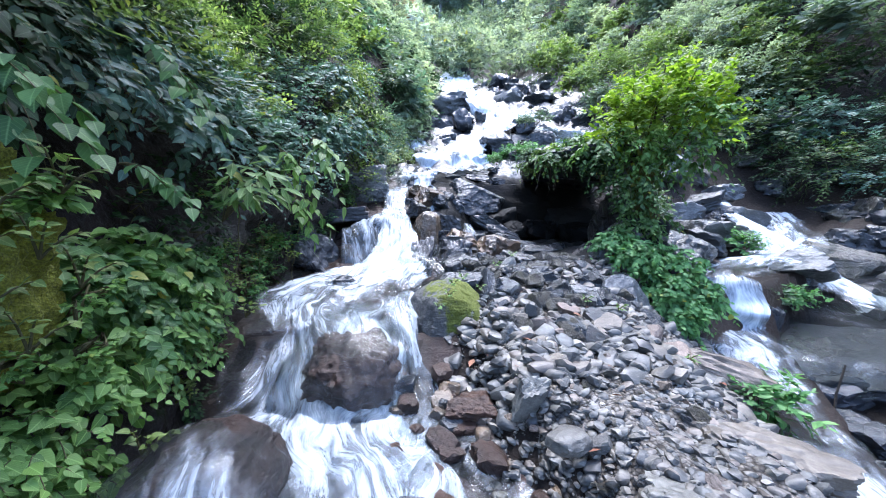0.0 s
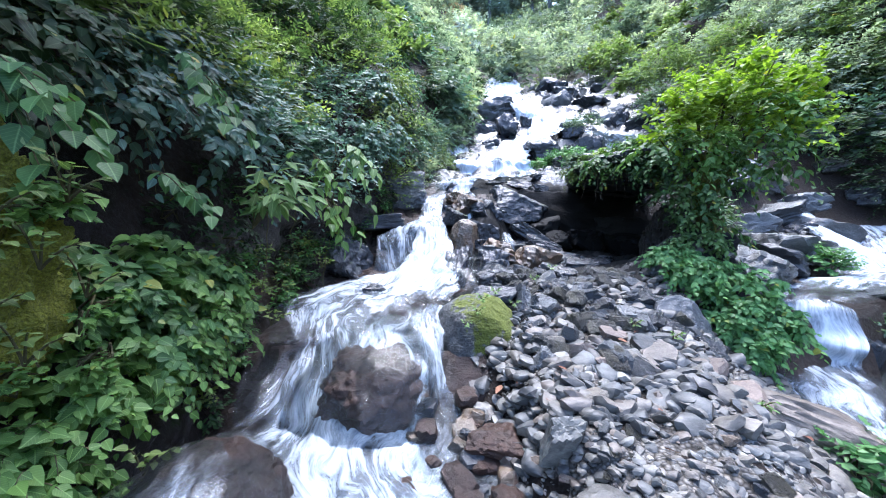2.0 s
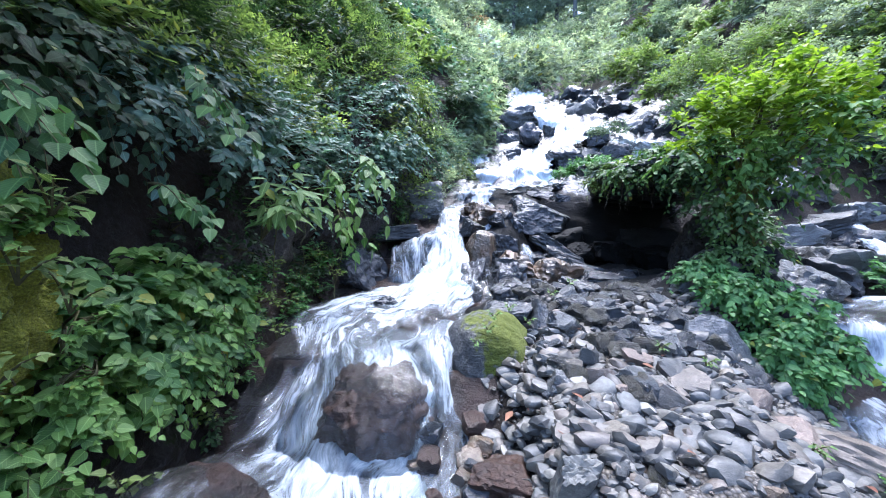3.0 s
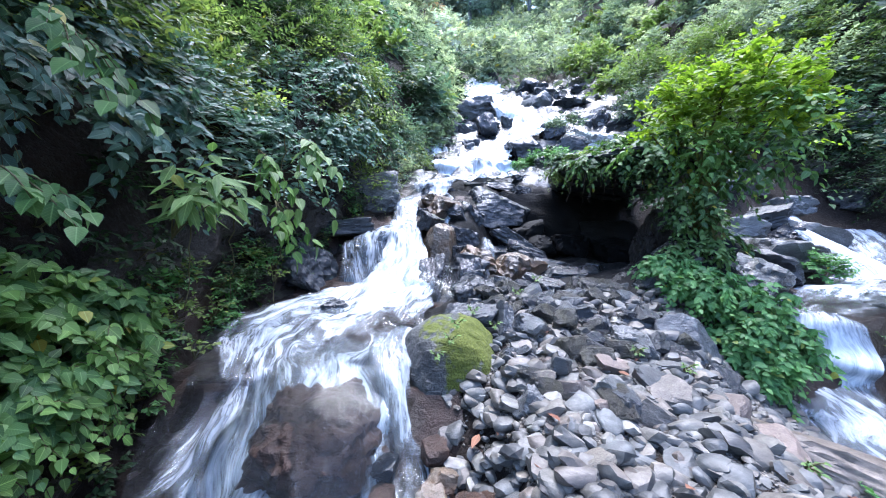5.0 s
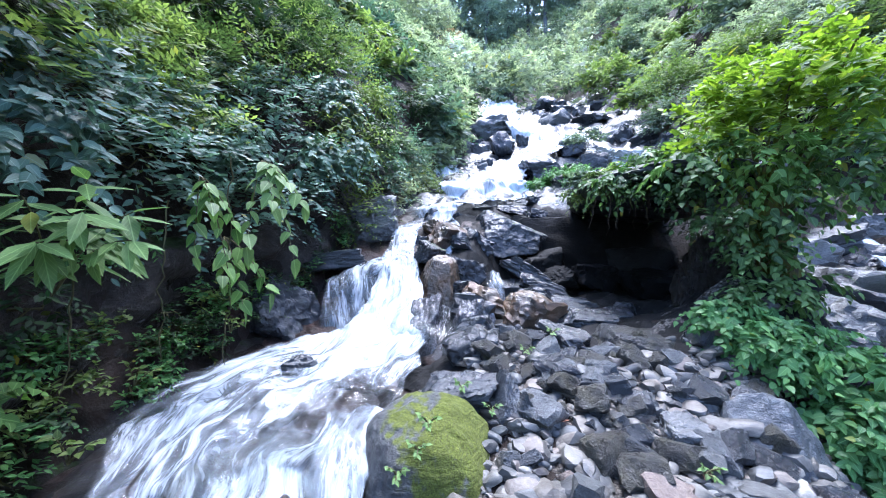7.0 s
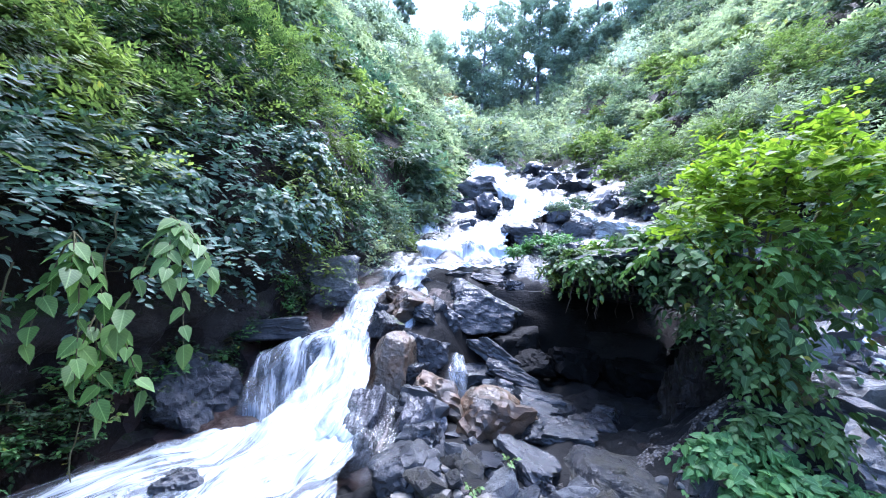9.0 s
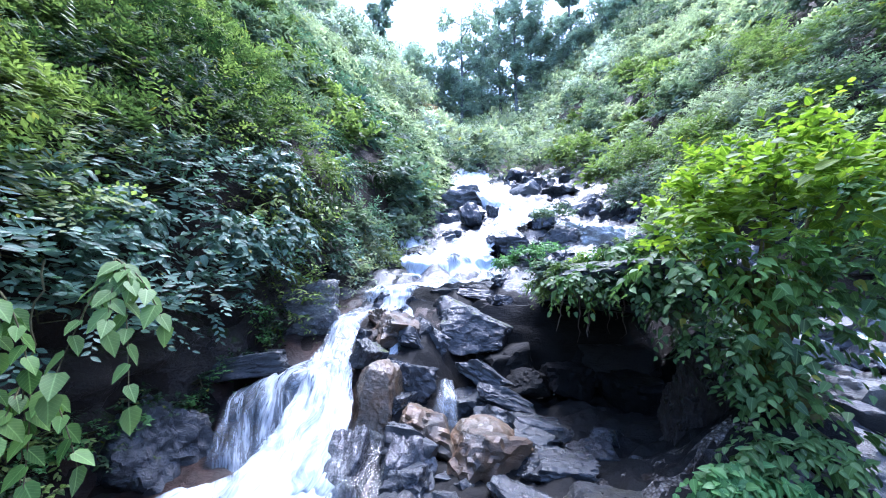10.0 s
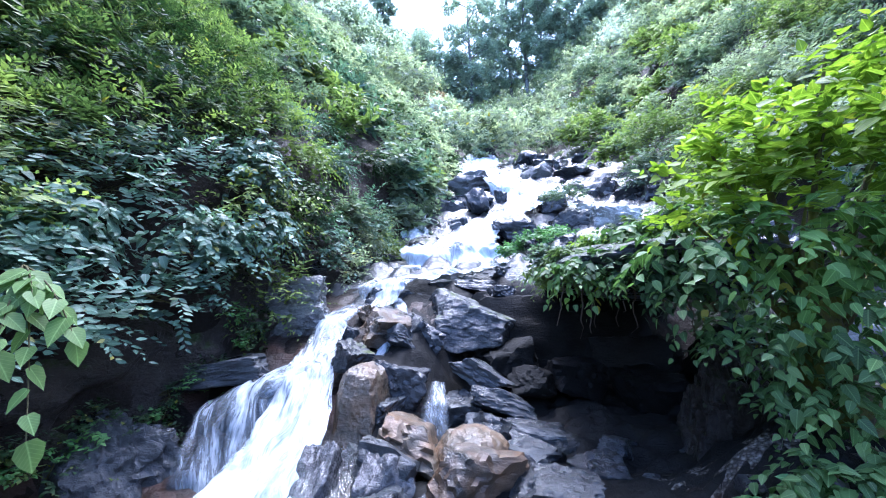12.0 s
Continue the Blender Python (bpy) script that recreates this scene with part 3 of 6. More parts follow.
water_sheet("water_6", [(3.0, 18, 7.2, 0.7), (4.4, 15.5, 5.75, 0.7), (5.5, 13.6, 4.75, 0.6), (6.7, 12, 3.6, 0.6), (7.6, 10.9, 2.75, 0.6), (8.25, 9.5, 1.95, 0.6), (7.3, 7.6, 1.05, 0.6), (5.4, 6.2, 0.75, 0.6), (4.3, 5.55, 0.6, 0.52), (4.12, 5.28, 0.52, 0.52),
                        (4.05, 5.16, 0.2, 0.52), (3.98, 5.04, -0.12, 0.55), (3.75, 4.4, -0.2, 0.62), (3.5, 4, -0.26, 0.45), (3.05, 2.95, -0.4, 0.25), (2.75, 2.2, -0.52, 0.3), (2.6, 1, -0.72, 0.4), (2.5, -1, -1.0, 0.4)],
            "side stream falling over a rock lip", 0.04, 40, 0.03, 0.03, 0.6, 0.5, 13)

water_sheet("water_7", [(7.6, 6.9, 0.55, 0.5), (6.8, 6.3, 0.15, 1.0), (6.1, 5.8, -0.05, 1.4), (5.6, 5.2, -0.17, 1.6), (5.2, 4.6, -0.3, 1.7), (5.0, 4.25, -0.42, 1.7), (4.95, 4.15, -0.75, 1.7)],
            "sheet of water sliding over a dark slab", 0.03, 90, 0.0, 0.02, 0.12, 0.1, 15, warp=0.4, mat=SLIDE)
water_sheet("water_13", [(7.0, 9.2, 2.1, 0.25), (7.0, 8.6, 1.76, 0.34), (7.0, 7.9, 1.32, 0.42), (7.02, 7.0, 0.8, 0.5), (7.1, 6.2, 0.3, 0.6), (7.2, 5.7, 0.02, 0.7)], "white branch of the side stream running down to the slab", 0.04, 40, 0.1, 0.06, 0.7, 0.4, 35, 0.4)
water_sheet("water_14", [(-0.3, 8.6, 2.4, 0.14), (-0.2, 8.4, 2.28, 0.1), (-0.15, 8.2, 2.12, 0.09), (-0.18, 7.95, 1.96, 0.1), (-0.22, 7.6, 1.78, 0.1), (-0.3, 7.4, 1.66, 0.12)], "thin branch of the chute running between two blocks", 0.025, 24, 0.05, 0.03, 0.6, 0.2, 37)
water_sheet("water_15", [(1.34, 7.4, 1.2, 0.08), (1.38, 7.1, 1.06, 0.1), (1.42, 6.85, 0.9, 0.13), (1.42, 6.6, 0.8, 0.16), (1.35, 6.3, 0.72, 0.2)], "small trickle running out beside the hollow", 0.02, 24, 0.03, 0.03, 0.6, 0.3, 39)
water_sheet("water_8", [(0.5, 7.2, 1.4, 0.1), (0.52, 6.9, 1.25, 0.12), (0.54, 6.75, 1.0, 0.15), (0.56, 6.6, 0.8, 0.2), (0.5, 6.2, 0.66, 0.3), (0.4, 5.8, 0.6, 0.3)], "small trickle falling between the blocks", 0.02, 30, 0.03, 0.03, 0.55, 0.3, 17)
water_sheet("water_9", [(-0.4, 6.6, 1.02, 0.25), (-0.3, 6.2, 0.98, 0.35), (-0.25, 5.75, 0.75, 0.4), (-0.3, 5.5, 0.5, 0.4)], "thin film of water over the pale slab", 0.03, 30, 0.03, 0.03, 0.4, 0.3, 19)
water_sheet("water_10", [(-1.45, 2.5, -0.15, 0.3), (-1.36, 2.2, 0.0, 0.34), (-1.28, 1.92, 0.09, 0.38), (-1.2, 1.65, 0.05, 0.4), (-1.14, 1.45, -0.12, 0.42), (-1.08, 1.25, -0.36, 0.44)], "streaked film of water sliding over the drowned rock", 0.025, 40, 0.2, 0.03, 0.36, 0.2, 27)

# ---- leaves ----
HEART = (np.array([(0, 0, 0), (-0.3, 0.02, 0.05), (-0.5, 0.26, 0.1), (-0.36, 0.6, 0.06), (0, 1, -0.12), (0.36, 0.6, 0.06), (0.5, 0.26, 0.1), (0.3, 0.02, 0.05), (0, 0.3, 0), (0, 0.62, -0.02)], float),
         [(0, 8, 1), (1, 8, 2), (2, 8, 9), (2, 9, 3), (3, 9, 4), (4, 9, 5), (5, 9, 6), (9, 8, 6), (6, 8, 7), (7, 8, 0)])
LANCE = (np.array([(0, 0, 0), (-0.36, 0.22, 0.05), (-0.5, 0.45, 0.07), (-0.3, 0.75, 0.0), (0, 1, -0.14), (0.3, 0.75, 0.0), (0.5, 0.45, 0.07), (0.36, 0.22, 0.05), (0, 0.45, 0)], float),
         [(0, 8, 1), (1, 8, 2), (2, 8, 3), (3, 8, 4), (4, 8, 5), (5, 8, 6), (6, 8, 7), (7, 8, 0)])
MID = (np.array([(0, 0, 0), (-0.5, 0.4, 0.09), (-0.28, 0.75, 0.02), (0, 1, -0.13), (0.28, 0.75, 0.02), (0.5, 0.4, 0.09)], float), [(0, 3, 2), (0, 2, 1), (0, 4, 3), (0, 5, 4)])
SIMPLE = (np.array([(0, 0, 0), (-0.5, 0.45, 0.1), (0, 1, -0.1), (0.5, 0.45, 0.1)], float), [(0, 2, 1), (0, 3, 2)])


def leaf_mesh(name, base, along, normal, length, width, template, mat, origin=(0, 0, 0)):
    t, f = template
    f = np.array(f)
    along = unit(along)
    normal = unit(normal - along * (normal * along).sum(1, keepdims=True))
    side = np.cross(along, normal)
    L, W = np.broadcast_to(length, len(base))[:, None, None], np.broadcast_to(width, len(base))[:, None, None]
    v = base[:, None] + side[:, None] * (t[None, :, :1] * W) + along[:, None] * (t[None, :, 1:2] * L) + normal[:, None] * (t[None, :, 2:] * W)
    faces = (f[None] + len(t) * np.arange(len(base))[:, None, None]).reshape(-1, 3)
    uv = np.tile(np.stack([t[:, 0] + 0.5, t[:, 1]], -1), (len(base), 1))
    return mesh_np(name, v.reshape(-1, 3) - np.asarray(origin), faces, mat, uv, True)


def tubes(name, lines, radii, mat, sides=5, origin=(0, 0, 0)):
    """Tapered stems along polylines, joined in one mesh."""
    V, F, n = [], [], 0
    for line, (r0, r1) in zip(lines, radii):
        p = np.asarray(line, float)
        tan = unit(np.gradient(p, axis=0))
        ref = np.where(np.abs(tan[:, 2:]) > 0.9, np.array([[1.0, 0, 0]]), np.array([[0, 0, 1.0]]))
        a = unit(np.cross(tan, ref))
        b = np.cross(tan, a)
        ang = np.linspace(0, 2 * np.pi, sides, endpoint=False)
        r = np.linspace(r0, r1, len(p))[:, None, None]
        ring = p[:, None] + r * (a[:, None] * np.cos(ang)[None, :, None] + b[:, None] * np.sin(ang)[None, :, None])
        V.append(ring.reshape(-1, 3))
        i = n + np.arange(len(p) * sides).reshape(len(p), sides)
        j = np.roll(i, -1, 1)
        F.append(np.stack([i[:-1], j[:-1], j[1:], i[1:]], -1).reshape(-1, 4))
        n += len(p) * sides
    return mesh_np(name, np.vstack(V) - np.asarray(origin), np.vstack(F), mat)


def sprays(rng, centre, radii, twigs, per, twig, leaf, out=0.6, up=0.35, droop=0.35, shell=(0.45, 1.0), face=None, flat=1.0, lay=0.0, dome=0.55, neat=False):
    """Leaves set along twigs that spring from an uneven clump; returns bases, axes, normals, lengths and the twigs' lines."""
    d = unit(rng.normal(size=(twigs, 3)))
    if face is not None:
        face = unit(np.asarray(face, float))
        back = (d @ face) < -0.15
        d[back] -= 2 * (d[back] @ face)[:, None] * face
    lump = 0.78 + 0.4 * vnoise(d * 2.3 + centre, 8)
    start = np.asarray(centre) + d * np.asarray(radii) * (lump * rng.uniform(*shell, twigs))[:, None]
    axis = unit(out * d + [0, 0, up] + 0.35 * rng.normal(size=(twigs, 3)))
    k = (np.arange(per) + 0.6) / per
    tl = twig * rng.uniform(0.6, 1.25, twigs)
    pos = start[:, None] + axis[:, None] * (tl[:, None] * k)[..., None] + np.array([0, 0, -1.0]) * (droop * tl[:, None] * k ** 2)[..., None]
    side = unit(np.cross(axis, [0, 0, 1.0]) + 1e-6)
    sign = np.where(np.arange(per) % 2, 1.0, -1.0)
    al = axis[:, None] * (0.35 + 0.5 * k)[None, :, None] + side[:, None] * sign[None, :, None] * 0.8 + (0.1 if neat else 0.28) * rng.normal(size=(twigs, per, 3)) + [0, 0, -0.4 * droop if neat else -droop]
    nr = np.array([0, 0, flat]) + (0 if face is None else lay * face) + dome * d[:, None] + (0.12 if neat else 0.33) * rng.normal(size=(twigs, per, 3)) + (0.3 * rng.normal(size=(twigs, 1, 3)) if neat else 0)
    ln = leaf * rng.uniform(0.6, 1.2, (twigs, per)) * (1.12 - 0.4 * k)[None]
    lines = np.concatenate([start[:, None], pos], 1)
    return pos.reshape(-1, 3), al.reshape(-1, 3), nr.reshape(-1, 3), ln.ravel(), lines


LEAVES = {}


def single_leaf(template, aspect, mat):
    """The mesh of one leaf, one metre long, shared by alike leaves."""
    key = (len(template[0]), aspect, mat.name)
    if key not in LEAVES:
        z = np.zeros((1, 3))
        LEAVES[key] = leaf_mesh("leaf", z, z + [0, 1, 0], z + [0, 0, 1], 1.0, aspect, template, mat)
    return LEAVES[key]


def place_leaf(me, root, base, at, along, normal, length):
    a = unit(np.asarray(along, float))
    nn = unit(np.asarray(normal, float) - a * float(np.dot(normal, a)))
    sd = np.cross(a, nn)
    ob = new("leaf", me)
    ob.parent = root
    m = Matrix(np.column_stack([sd, a, nn]).tolist()).to_4x4() @ Matrix.Scale(float(length), 4)
    ob.matrix_local = Matrix.Translation(Vector(np.asarray(at, float) - np.asarray(base, float))) @ m


class Thicket:
    """Many shrubs past counting, gathered into one mesh."""

    def __init__(self, seed):
        self.rng, self.got = np.random.default_rng(seed), []

    def grow(self, centre, radii, leaf, twigs, per, twig, **kw):
        self.got.append(sprays(self.rng, centre, radii, max(4, int(twigs * 0.43)), per, twig, leaf * 1.42, **kw)[:4])

    def done(self, label, category, mat, aspect=0.45, template=SIMPLE, name="shrubbery"):
        P, A, N, L = (np.concatenate([g[k] for g in self.got]) for k in range(4))
        return tagged(new(name, leaf_mesh(name, P, A, N, L, L * aspect, template, mat)), label, category, kind="stuff")


def bush(name, label, category, group, clumps, mat, template, leaf, aspect, twigs, per, twig, seed, stems=False, base=None, droop=0.35, up=0.35, face=None, flat=1.0, lay=0.0, dome=0.55, singles=0, neat=False):
    """One plant: its leaves in one part, its stems in another. clumps: centres and radii."""
    rng = np.random.default_rng(seed)
    got = [sprays(rng, c, r, max(4, int(twigs)), per, twig, leaf, droop=droop, up=up, face=face, flat=flat, lay=lay, dome=dome, neat=neat) for c, r in clumps]
    base = base or (clumps[0][0][0], clumps[0][0][1], clumps[0][0][2] - clumps[0][1][2])
    root = thing(name, base, label, category, group)
    P, A, N, L = (np.concatenate([g[k] for g in got]) for k in range(4))
    if singles:
        one = single_leaf(template, aspect, mat)
        pick = rng.permutation(len(P))
        for k in pick[:singles]:
            place_leaf(one, root, base, P[k], A[k], N[k], L[k])
        P, A, N, L = P[pick[singles:]], A[pick[singles:]], N[pick[singles:]], L[pick[singles:]]
    child("leaves", leaf_mesh("leaves", P, A, N, L, L * aspect, template, mat, base), root, kind="stuff")
    main = [np.linspace(base, np.asarray(c) + rng.normal(size=3) * 0.2 * np.asarray(r), 4) + 0.05 * rng.normal(size=(4, 3)) * [[0], [1], [1], [0]] for c, r in clumps for _ in range(3)]
    lines = [ln for g in got for ln in g[4]] if stems else []
    child("stem", tubes("stem", lines + main, [(0.004, 0.0015)] * len(lines) + [(0.012, 0.005)] * len(main), STEM, 3, base), root, kind="stuff")
    return root

# ---- things: boulders and rocks ----
boulder((0.06, 3.97, 0.1), (0.94, 0.84, 1.1), MOSSY, "upright boulder thick with yellow-green moss beside the foaming pool", 86, (0, 0, 0), 6, "mossy_boulder", angular=0.62, rough=0.045,
        cuts=[(-0.86, -0.5, 0.12, 0.66), (0.22, -0.96, 0.1, 0.7), (0.96, -0.2, 0.12, 0.76), (0.6, -0.3, 0.75, 0.86), (-0.35, -0.2, 0.9, 0.88), (0.3, 0.9, 0.2, 0.75), (-0.6, 0.8, 0.1, 0.8), (0.1, 0.0, -1, 0.9)])
boulder((-0.82, 3.36, -0.22), (1.25, 1.35, 0.98), REDWET, "red-brown wet rock washed over by the stream", 73, (0, 0, 0), 6, angular=0.6, rough=0.13,
        cuts=[(-0.05, -0.1, 1, 0.66), (0.15, -0.72, 0.68, 0.64), (-0.75, -0.5, 0.45, 0.7), (0.85, -0.35, 0.35, 0.72), (-0.95, 0.2, 0.2, 0.8), (-0.2, -0.97, 0.05, 0.72), (0.4, -0.9, 0.1, 0.76), (0.7, 0.5, 0.5, 0.8), (0, 1, 0.3, 0.8), (0, 0, -1, 0.8)])
boulder((-1.25, 1.95, -0.24), (0.8, 0.72, 0.62), REDWET, "dark drowned rock in the churning lower pool", 72, (0, 0, 10), 5, planes=14, angular=0.55)
boulder((0.3, 2.82, -0.24), (0.5, 0.4, 0.26), REDWET, "low wet brown rock at the edge of the gravel", 14, (0, 0, -15), 5)
boulder((0.42, 3.3, -0.16), (0.42, 0.36, 0.3), REDWET, "rust stained flat rock at the foot of the mossy boulder", 83, (0, 5, 25), 5, planes=8, angular=0.9)
boulder((-0.27, 6.9, 1.22), (0.66, 0.55, 0.84), BROWN, "tan and rust stained block between two falls", 15, (0, 0, 0), 6, angular=0.75, rough=0.07,
        cuts=[(-0.8, -0.5, 0.3, 0.66), (0.15, -0.98, 0.12, 0.62), (0.92, -0.3, 0.1, 0.72), (0.25, -0.2, 0.95, 0.8), (-0.5, 0.1, 0.85, 0.78), (0, 1, 0, 0.7), (0.1, 0, -1, 0.85)])
boulder((0.04, 7.35, 1.36), (0.84, 0.7, 0.66), WET, "dark wet block wedged beside the rust stained one", 16, (0, 24, 20), 5, planes=8, angular=0.95)
boulder((-0.47, 7.2, 1.66), (0.52, 0.5, 0.44), WETMOSS, "wet grey block above the rust stained one", 17, (0, 15, 60), 5, planes=8, angular=0.9)
boulder((-0.48, 8.1, 2.08), (0.58, 0.5, 0.46), BROWN, "rust brown wet rock splitting the chute", 84, (0, 10, 30), 5, planes=8, angular=0.9)
boulder((-0.55, 8.85, 2.3), (1.3, 0.8, 0.66), WET, "wet rock lip under the top of the chute", 61, (0, 4, 10), 5, planes=8, angular=0.9)
boulder((-0.75, 8.1, 1.72), (0.7, 0.8, 0.72), WET, "wet rock under the chute", 62, (-10, 4, 10), 5, planes=8, angular=0.85)
for k, (x, y, z, w) in enumerate([(0.35, 9.35, 2.62, 0.55), (0.85, 9.45, 2.7, 0.65), (1.35, 9.5, 2.74, 0.6), (1.8, 9.6, 2.82, 0.7), (2.2, 9.5, 2.85, 0.5)]):
    boulder((x, y, z), (w * 1.2, w * 0.8, w * 0.5), (WET, DARKGREY)[k % 2], "flat wet stone on the lip above the slab", 300 + k, (5, 6 * (k % 3) - 4, 43 * k), 4, "boulder", "boulder", "stones on the lip", planes=8, angular=0.9)
boulder((1.94, 6.3, 0.84), (0.62, 0.5, 0.36), WET, "flat wet rock before the hollow", 64, (0, 6, 12), 5, planes=8, angular=0.92)
for k, (x, y, z, w) in enumerate([(1.12, 5.95, 0.66, 0.3), (1.5, 6.2, 0.76, 0.34), (2.35, 6.1, 0.82, 0.4), (1.75, 5.95, 0.72, 0.26), (2.2, 6.65, 0.92, 0.4), (1.7, 6.75, 0.94, 0.36), (0.6, 6.0, 0.66, 0.3), (0.62, 6.25, 0.72, 0.26), (2.75, 6.35, 0.95, 0.45), (1.3, 6.55, 0.84, 0.28)]):
    boulder((x, y, z), (w * 1.25, w, w * 0.66), (WET, DARKGREY, WET, BROWN)[k % 4], "small wet stone before the hollow", 280 + k, (7 * (k % 3) - 6, 6 * (k % 4) - 8, 57 * k), 4, "cobble", "stone", "stones before the hollow", planes=8, angular=0.9)
boulder((0.74, 8.5, 1.95), (1.72, 1.0, 1.16), WETMOSS, "large slanting slab of wet black schist", 22, (0, 0, 4), 6, angular=0.9, rough=0.07,
        cuts=[(0.52, -0.2, 0.84, 0.62), (-0.9, -0.3, 0.25, 0.7), (0.1, -0.97, 0.22, 0.62), (-0.35, -0.75, 0.55, 0.7), (0.93, -0.3, -0.15, 0.86), (0.0, 1.0, 0.1, 0.7), (0.2, -0.1, -1, 0.66), (-0.45, -0.1, -0.9, 0.75)])
boulder((0.14, 8.0, 1.82), (0.66, 0.6, 0.8), WET, "dark wet block leaning on the slanting slab", 52, (0, 30, 20), 5, planes=8, angular=0.95)
boulder((0.95, 9.1, 2.55), (1.1, 0.6, 0.28), WET, "flat wet stones capping the slanting slab", 54, (0, 6, 10), 5, planes=8, angular=0.95)
boulder((1.3, 8.75, 2.42), (0.5, 0.45, 0.4), WET, "dark wet stone on the lip of the hollow", 53, (0, 0, 30), 5, planes=9)
boulder((1.0, 7.6, 1.4), (0.86, 0.6, 0.34), WET, "black wet ledge below the slanting slab", 19, (-8, 22, -10), 5, planes=8, angular=0.97, rough=0.05)
boulder((1.16, 7.2, 1.18), (0.8, 0.6, 0.3), WET, "flat wet step of layered schist", 85, (-6, 16, 12), 5, planes=8, angular=0.97, rough=0.05)
boulder((0.75, 7.35, 1.05), (0.7, 0.6, 0.5), WET, "black block under the layered steps", 87, (0, -8, 30), 5, planes=8, angular=0.95)
boulder((1.45, 6.85, 0.98), (0.8, 0.55, 0.26), WET, "wet step of rock beside the hollow", 88, (0, 8, -15), 5, planes=8, angular=0.97)
boulder((-0.3, 6.1, 0.62), (0.5, 0.9, 0.92), PINK, "pale wet slab with a film of water beside the chute", 20, (-34, 6, 4), 6, planes=8, angular=0.95, rough=0.05)
boulder((0.16, 6.1, 0.64), (0.52, 0.95, 0.9), PINK, "grey wet slab leaning beside the pale one", 74, (-34, 14, 14), 6, planes=8, angular=0.97, rough=0.05)
boulder((0.92, 6.4, 0.88), (0.68, 0.6, 0.58), BROWN, "rounded grey and tan boulder streaked with wet", 21, (0, 8, 25), 6, planes=16, angular=0.3, rough=0.05)
boulder((0.46, 6.55, 0.86), (0.44, 0.4, 0.26), BROWN, "small rust brown stone under the trickle", 89, (0, 10, 40), 5, planes=8, angular=0.9)
boulder((0.2, 4.42, 0.52), (0.74, 0.42, 0.34), WET, "dark angular stone behind the mossy boulder", 23, (10, -16, 12), 5, planes=8, angular=0.97)
boulder((0.5, 4.4, 0.46), (0.14, 0.4, 0.62), GREY, "thin blade of schist standing on edge", 90, (-24, 14, 30), 5, planes=8, angular=0.97)
boulder((0.66, 4.35, 0.44), (0.12, 0.36, 0.5), WET, "dark blade of schist standing on edge", 92, (-20, -8, 22), 5, planes=8, angular=0.97)
boulder((1.83, 5.35, 0.62), (1.0, 0.75, 0.54), DARKGREY, "broad grey slab with a patch of moss", 24, (0, 3, -12), 6, angular=0.8, rough=0.06,
        cuts=[(0.05, -0.1, 1, 0.6), (0.0, -0.95, 0.3, 0.6), (0.9, -0.4, 0.2, 0.75), (-0.85, -0.4, 0.35, 0.72), (0, 1, 0.1, 0.7), (0, 0, -1, 0.6), (0.5, -0.5, 0.7, 0.72)])
boulder((1.06, 4.75, 0.58), (0.68, 0.5, 0.34), WET, "bluish dark slab on the rubble", 25, (8, 6, 15), 5, planes=8, angular=0.95)
boulder((1.46, 4.5, 0.46), (0.37, 0.34, 0.32), WET, "black rounded stone on the rubble", 26, (0, 0, 40), 5, angular=0.6)
boulder((1.62, 4.2, 0.43), (0.34, 0.3, 0.28), GREY, "pale grey block on the rubble", 27, (5, 10, 20), 5, planes=8, angular=0.9)
boulder((1.2, 4.32, 0.42), (0.32, 0.28, 0.24), DARKGREY, "mossy grey stone on the rubble", 93, (0, 6, 50), 5, planes=9)
boulder((1.9, 4.6, 0.5), (0.5, 0.36, 0.24), GREY, "bluish flat stone below the grey slab", 94, (0, 12, -20), 5, planes=8, angular=0.95)
boulder((2.2, 4.35, 0.2), (0.84, 0.66, 0.95), GREY, "blue-grey leaning rock face beside the creeper", 28, (0, 0, 10), 6, angular=0.85, rough=0.05,
        cuts=[(-0.45, -0.75, 0.6, 0.58), (0.5, -0.75, 0.45, 0.66), (-0.95, 0.1, 0.2, 0.7), (0.9, 0.2, 0.3, 0.8), (0, 0.9, 0.4, 0.7), (0, 0, -1, 0.8)])
boulder((0.78, 3.62, 0.24), (0.36, 0.26, 0.16), GREY, "flat grey stone lying on the rubble", 95, (12, 14, 15), 4, planes=8, angular=0.95)
boulder((1.5, 3.35, 0.18), (0.66, 0.26, 0.16), DARKGREY, "long dark flat stone lying on the rubble", 96, (8, 8, -14), 4, planes=8, angular=0.95)
boulder((1.68, 3.85, 0.3), (0.3, 0.24, 0.18), COBBLE, "pale angular stone on the rubble", 97, (4, 10, 30), 4, planes=8, angular=0.95)
boulder((-1.68, 8.05, 2.12), (1.12, 0.8, 1.1), GREY, "blue-grey rock wall beside the chute", 29, (0, -6, 8), 6, planes=8, angular=0.9)
boulder((-2.1, 6.95, 1.5), (1.9, 0.7, 0.36), WET, "flat dark rock shelf jutting from the bank", 33, (0, -7, 4), 5, planes=8, angular=0.95)
boulder((-2.5, 6.2, 0.86), (1.5, 0.9, 1.1), WET, "dark undercut rock at the foot of the bank", 30, (0, 6, 0), 6)
boulder((-1.46, 5.2, 0.4), (0.46, 0.4, 0.36), WET, "small rock breaking the foaming pool", 31, (0, 0, 30), 5)
boulder((-1.36, 7.02, 0.95), (0.9, 0.8, 1.15), WET, "domed rock behind the water curtain", 32, (0, 0, 0), 5, angular=0.5)
